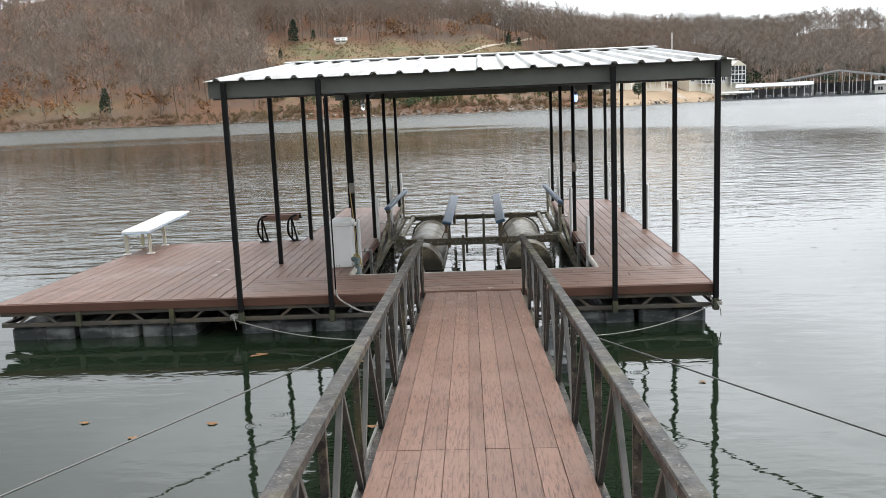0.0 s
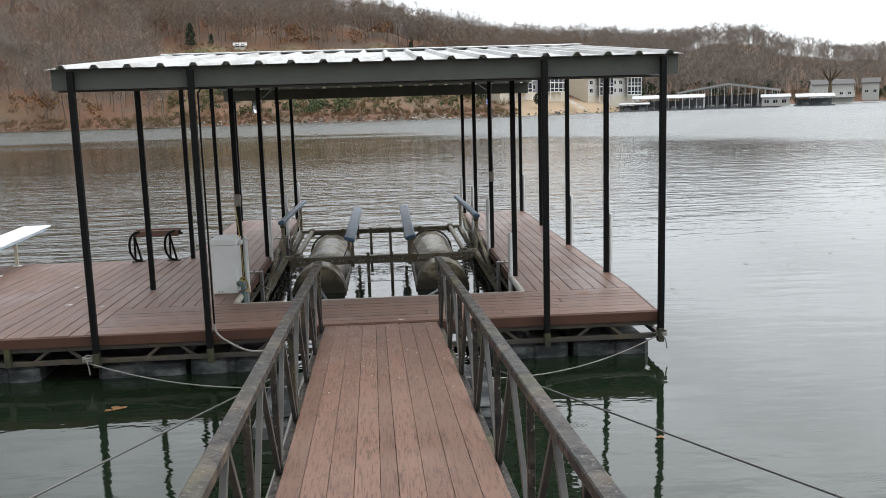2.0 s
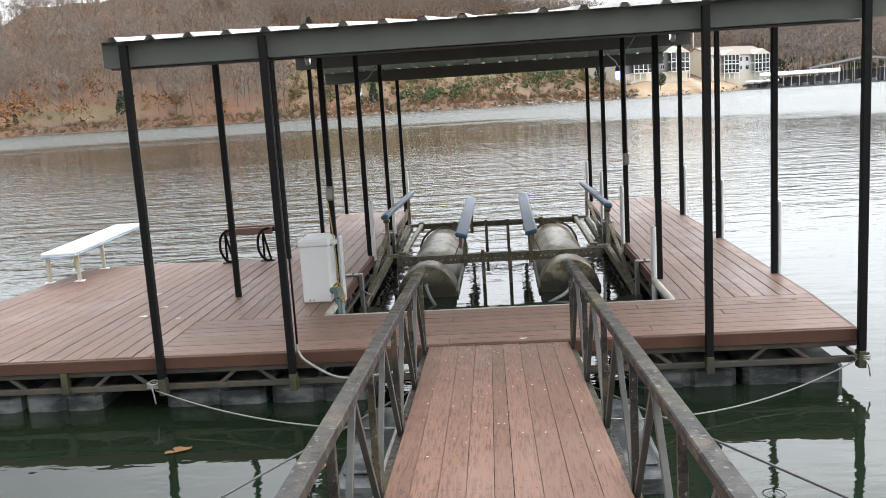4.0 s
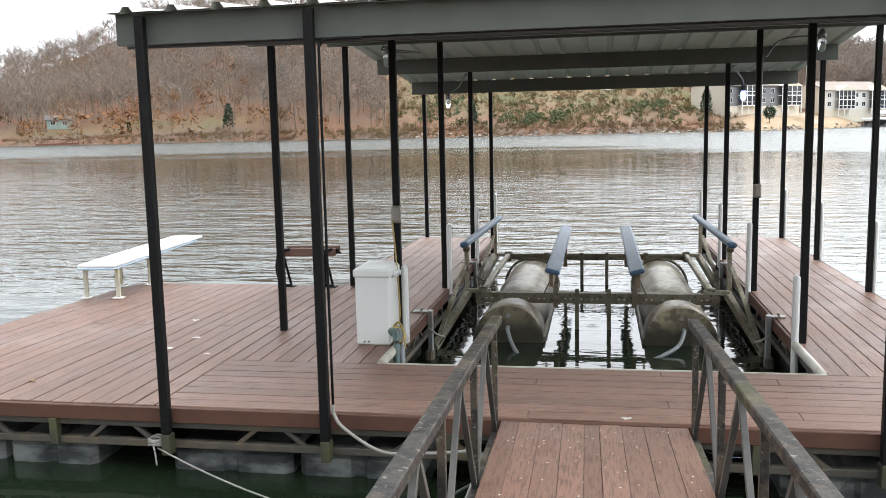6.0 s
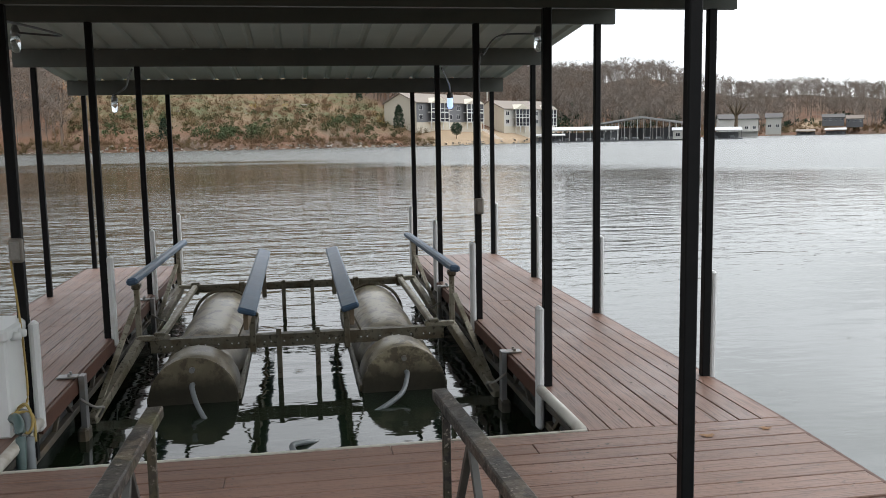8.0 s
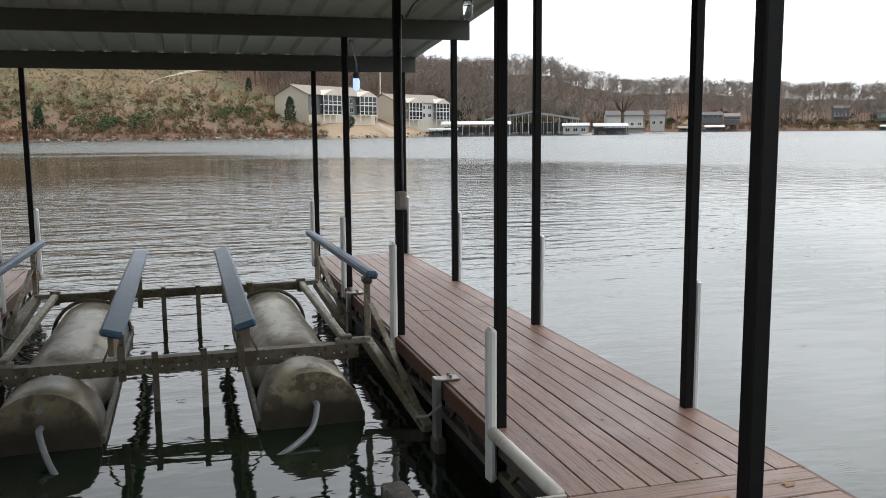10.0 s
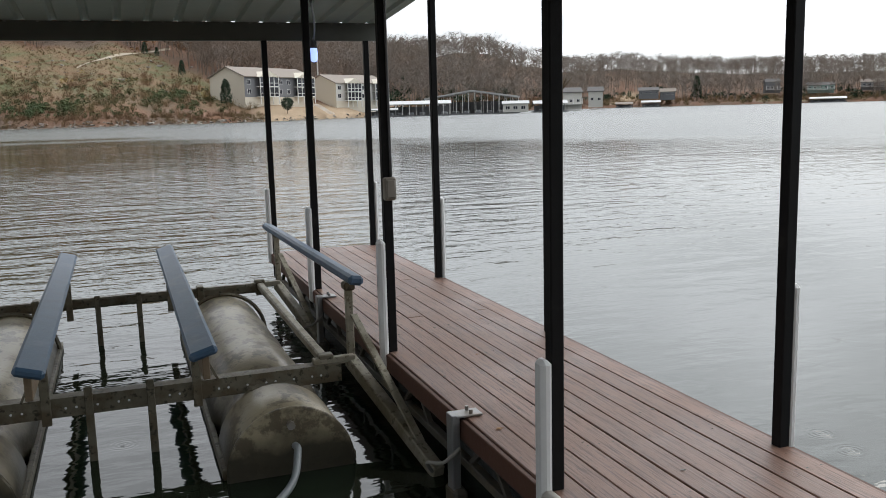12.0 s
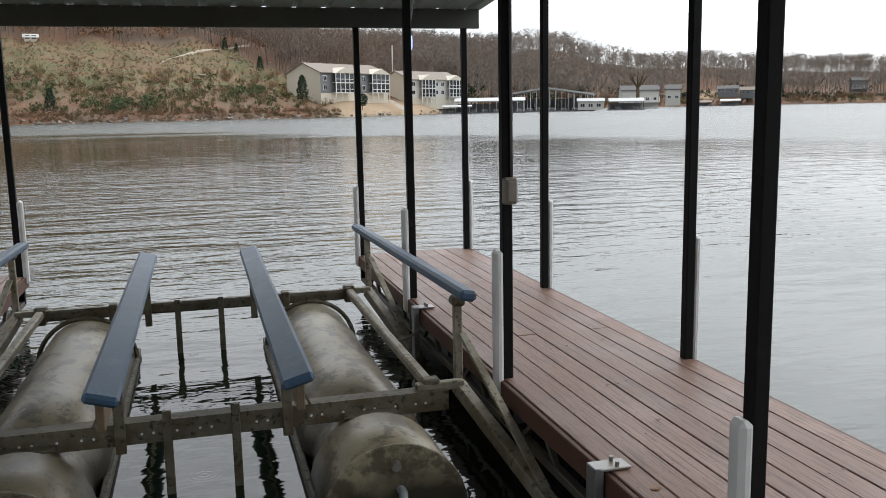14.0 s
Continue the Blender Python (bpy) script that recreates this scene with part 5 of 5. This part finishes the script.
def apartments(p, q, depth, wall_mat, accent, label):
    """A long two-storey building between the front corners p and q (x, y, z)."""
    p, q = Vector(p), Vector(q)
    w = (q - p).length
    ang = math.degrees(math.atan2(q.y - p.y, q.x - p.x))
    root = thing("apartment_building", label, "building")
    root.matrix_basis = pose(*p, 0, 0, ang)
    h = 7.6
    part("wall", gable_walls(w, depth, h, 2.9, -2.5), wall_mat, root)
    part("roof", gable_roof(w, depth, h, 2.9), SHINGLE, root, "brown shingle roof")
    part("front_panel", bm_box((0.02, -0.05, 1.6), (w - 0.02, -0.004, h - 0.1)), accent, root)
    for x0, x1 in ((w * 0.16, w * 0.42), (w * 0.70, w * 0.97)):
        balcony_stack(root, x0, x1, 1.7, 3.0, -0.05)
        fan = bmesh.new()
        vs = [fan.verts.new(v) for v in ((x0 - 0.4, -1.8, h - 0.1), (x1 + 0.4, -1.8, h - 0.1), ((x0 + x1) / 2, -1.8, h + 1.7), (x0 - 0.4, 2.0, h - 0.1), (x1 + 0.4, 2.0, h - 0.1), ((x0 + x1) / 2, 4.2, h + 1.7))]
        for f in ((0, 1, 2), (0, 2, 5, 3), (1, 4, 5, 2)):
            fan.faces.new([vs[i] for i in f])
        part("porch_gable", fan, SIDING, root)
    for x in (w * 0.06, w * 0.50, w * 0.62):
        for z in (2.5, 5.3):
            window(root, x, -0.05, z, 1.6, 1.5)
    return root


def polar(az_, r, z):
    return (math.sin(radians(az_)) * r, math.cos(radians(az_)) * r, z)


apartments(polar(7.8, 267, 5.5), polar(12.05, 292, 5.5), 13.5, SIDING, SIDING_G, "beige and grey two-storey apartment building above the lake")
apartments(polar(13.5, 304, 4.2), polar(16.75, 324, 4.2), 14, SIDING, SIDING_W, "pale two-storey apartment building with white balconies")
st = thing("bank_stairs", "white stairway down the sandy bank", "stairs")
for i in range(12):
    x, y, z = polar(12.2 + i * 0.09, 284 - i * 1.0, 4.6 - i * 0.28)
    part("tread", bm_box((x - 0.9, y - 0.45, z), (x + 0.9, y + 0.45, z + 0.12)), TRIM, st)


def house(az_, r, z, w, d, h, wall_mat, roof_mat, label, turn=0.0, porch=True, rise=2.0):
    root = thing("house", label, "house")
    root.matrix_basis = pose(*polar(az_, r, z), 0, 0, -az_ + turn)
    part("wall", gable_walls(w, d, h, rise, -2.5), wall_mat, root)
    part("roof", gable_roof(w, d, h, rise), roof_mat, root)
    n = max(2, int(w / 3.2))
    for lv in range(max(1, int(h / 2.9))):
        for i in range(n):
            window(root, w * (i + 0.5) / n, 0.0, 0.9 + lv * 2.8, 1.5, 1.4)
    if porch:
        for lv in range(max(1, int(h / 2.9))):
            b = part("porch", bm_box((-0.3, -2.4, lv * 2.8 - 0.1), (w + 0.3, -0.02, lv * 2.8 + 0.12)), TRIM, root)
            for i in range(5):
                x = w * i / 4
                part("porch_post", bm_box((x - 0.14, -2.38, lv * 2.8 + 0.12), (x + 0.14, -2.16, lv * 2.8 + 2.6)), TRIM, b)
            part("railing", bm_box((-0.3, -2.4, lv * 2.8 + 0.9), (w + 0.3, -2.3, lv * 2.8 + 1.05)), TRIM, b)
    return root


REDWOOD = simple("red_stained_timber", (0.13, 0.05, 0.035), 0.7, 0, 1.5, 0.8, 1.2)
landing = thing("timber_landing", "small red-stained landing with a railing at the shore", "landing")
landing.matrix_basis = pose(*polar(-35.4, 262, 0.0), 0, 0, 35.4)
part("platform", bm_box((0, 0, 0.2), (11, 3, 0.7), 0.05), REDWOOD, landing)
part("rail", bm_box((0, 0, 1.65), (11, 0.12, 1.8)), REDWOOD, landing)
for i in range(8):
    part("rail_post", bm_box((i * 1.55, 0, 0.7), (i * 1.55 + 0.14, 0.12, 1.65)), REDWOOD, landing)
house(-34.6, 302, 5.2, 7.0, 6, 2.6, GREENWALL, SHINGLE_D, "small mint-green cabin with a grey roof in the woods", porch=False, rise=1.3)
house(-9.3, 327, float(ground_at(-9.3, 99)), 4.0, 3.0, 1.6, SIDING, SIDING_W, "little pale shed at the top of the clearing", porch=False, rise=0.9)
house(26.9, 420, 2.8, 17, 9, 5.6, SIDING_W, SHINGLE_D, "white two-storey lake house with a long porch", turn=8)
house(29.6, 450, 3.6, 7, 8, 5.4, SIDING_W, SHINGLE_D, "narrow white lake house among bare trees", porch=False)
house(32.7, 620, 8, 13, 9, 3.0, SIDING_G, SHINGLE_D, "low grey house below the dirt cut", porch=False)
house(34.0, 630, 7, 10, 8, 3.0, SIDING_G, SHINGLE, "small grey lakeside house with a brown roof", porch=False)
house(40.2, 690, 10, 10, 8, 5.6, SIDING_G, SHINGLE_D, "dark two-storey house among trees on the far shore", turn=12)
house(42.5, 690, 9, 18, 10, 3.2, GREENWALL, SHINGLE_D, "low mint-green house above a green lawn")
house(45.4, 690, 10, 15, 10, 3.2, SIDING_G, SHINGLE, "low ranch house among trees on the far shore")


def boathouse(az_, r, w, d, h, label, turn=0.0, rise=0.9, boats=2, end_on=False, roof_mat=None, post_mat=None):
    """An open dock roof on posts, afloat, with pale hulls below; end_on: its gable end faces the lake."""
    root = thing("covered_dock", label, "covered dock")
    root.matrix_basis = pose(*polar(az_, r, 0.0), 0, 0, -az_ + turn)
    roof = gable_roof(d, w, h, rise, 0.4) if end_on else gable_roof(w, d, h, rise, 0.4)
    if end_on:
        bmesh.ops.transform(roof, matrix=pose(w, 0, 0, 0, 0, 90), verts=roof.verts)
    part("roof", roof, roof_mat or METALROOF, root)
    part("platform", bm_box((-0.5, -0.5, -0.2), (w + 0.5, 0.9, 0.45)), SIDING_G, root)
    part("platform", bm_box((-0.5, d - 1, -0.2), (w + 0.5, d + 0.5, 0.45)), SIDING_G, root)
    n = max(3, int(w / 2.2))
    for i in range(n + 1):
        top = h + (rise * (1 - abs(2 * i / n - 1)) if end_on else 0)
        for y in (0.0, d):
            part("post", bm_box((w * i / n - 0.09, y - 0.09, 0.45), (w * i / n + 0.09, y + 0.09, top)), post_mat or CONDUIT, root)
    for i in range(boats):
        x = w * (i + 0.5) / boats
        bm = bm_box((x - 1.1, 1.2, 0.1), (x + 1.1, d - 2, 1.3), 0.4)
        part("hull", bm, BOATHULL, root)
    # added dark sheet: paints the shade under the roof, not a wall
    part("shade_panel", bm_box((0.3, d - 0.8, 0.4), (w - 0.3, d - 0.6, h * 0.8)), SIDING_G, root, "dark panel standing in for the shade inside the slips")
    return root


marina = boathouse(19.2, 326, 34, 26, 5.9, "large gable-roofed marina with rows of slips", turn=-4, rise=2.5, boats=8, end_on=True, post_mat=TRIM)
for p_, q_ in (((-0.5, -0.5, 5.85), (17, -0.5, 8.5)), ((17, -0.5, 8.5), (34.5, -0.5, 5.85))):
    part("fascia", bm_bar(p_, q_, 0.12, 0.6), METALROOF, marina, "pale fascia board along the gable")
for i in range(12):
    x = 34 * (i + 0.5) / 12
    part("slip_post", bm_box((x - 0.1, 8, 0.3), (x + 0.1, 8.2, 5.2)), TRIM, marina)
boathouse(16.4, 300, 23, 9, 4.0, "long low white-roofed boat slips", turn=-3, rise=0.9, boats=6, post_mat=TRIM)
boathouse(15.6, 294, 9, 7, 2.3, "low flat-roofed swim dock", turn=-3, rise=0.3, boats=2)
boathouse(26.2, 330, 12, 8, 3.2, "white gable-roofed boathouse on the water", turn=4, boats=2)
boathouse(31.3, 560, 10, 8, 2.4, "open boat dock with a weathered grey roof", boats=3, roof_mat=SHINGLE)
boathouse(32.9, 565, 11, 9, 3.0, "open boat dock with a pale weathered roof", boats=3)
boathouse(42.7, 640, 22, 8, 2.6, "small white-roofed boathouse by the lawn", boats=2)
fuel = thing("marina_office", "white marina office hut on the floating dock", "hut")
fuel.matrix_basis = pose(*polar(24.2, 318, 0.4), 0, 0, -24)
part("wall", bm_box((0, 0, 0), (9, 6, 3.0)), SIDING_W, fuel)
part("roof", gable_roof(9, 6, 3.0, 0.8, 0.4), METALROOF, fuel)
for i in range(3):
    window(fuel, 1.6 + i * 2.8, 0.0, 0.9, 1.6, 1.3)

# dirt track up the clearing
TRACK_S = (70, 114)
pts = []
for t in np.linspace(0, 1, 30):
    az_ = -1.9 + 5.4 * t
    s_ = TRACK_S[0] + (TRACK_S[1] - TRACK_S[0]) * t + 1.5 * math.sin(t * 3)
    pts.append((az_, s_))
bm = bmesh.new()
prev = None
for az_, s_ in pts:
    row = [bm.verts.new((float(u), float(v), float(w_) + 0.2)) for u, v, w_ in (at_polar(az_, s_ - 1.3), at_polar(az_, s_ + 1.3))]
    if prev:
        bm.faces.new((prev[0], row[0], row[1], prev[1]))
    prev = row
tagged(part("dirt_track", bm, ROADDUST), "pale dirt track climbing the grassy clearing", "track", kind="structure")

# the big pollarded tree by the houses
x, y, z = polar(27.9, 405, 5.0)
tree = thing("bare_tree", "broad bare tree with thick forking limbs", "tree", at=(x, y, z))
part("trunk", bm_tube([(0, 0, -1), (0.1, 0, 2.5), (0, 0, 5)], [0.9, 0.75, 0.8], 8), PADWOOD, tree)
for i in range(9):
    q = i * 0.7
    ln = 3.2 + (i % 3)
    part("limb", bm_tube([(0, 0, 4.4), (math.cos(q) * ln * 0.5, math.sin(q) * ln * 0.5, 7), (math.cos(q) * ln, math.sin(q) * ln, 10 + (i % 2))], [0.5, 0.35, 0.12], 6), PADWOOD, tree)
    tw = []
    for _ in range(60):
        b0 = np.array([math.cos(q) * ln, math.sin(q) * ln, 9.5]) + rng.normal(size=3) * 0.6
        sliver(b0, b0 + rng.normal(size=3) * 1.1 + (0, 0, 0.8), 0.05, tw)
    tv = np.array(tw).reshape(-1, 3)
    c = new("twigs", big_mesh("twigs", tv, np.arange(len(tv)).reshape(-1, 3), BARK_FAR))
    c.parent = tree
pole = part("utility_pole", bm_tube([polar(12.4, 330, 10), polar(12.4, 330, 25)], 0.25, 6), SIDING_W)
tagged(pole, "pale utility pole rising above the woods", "pole")
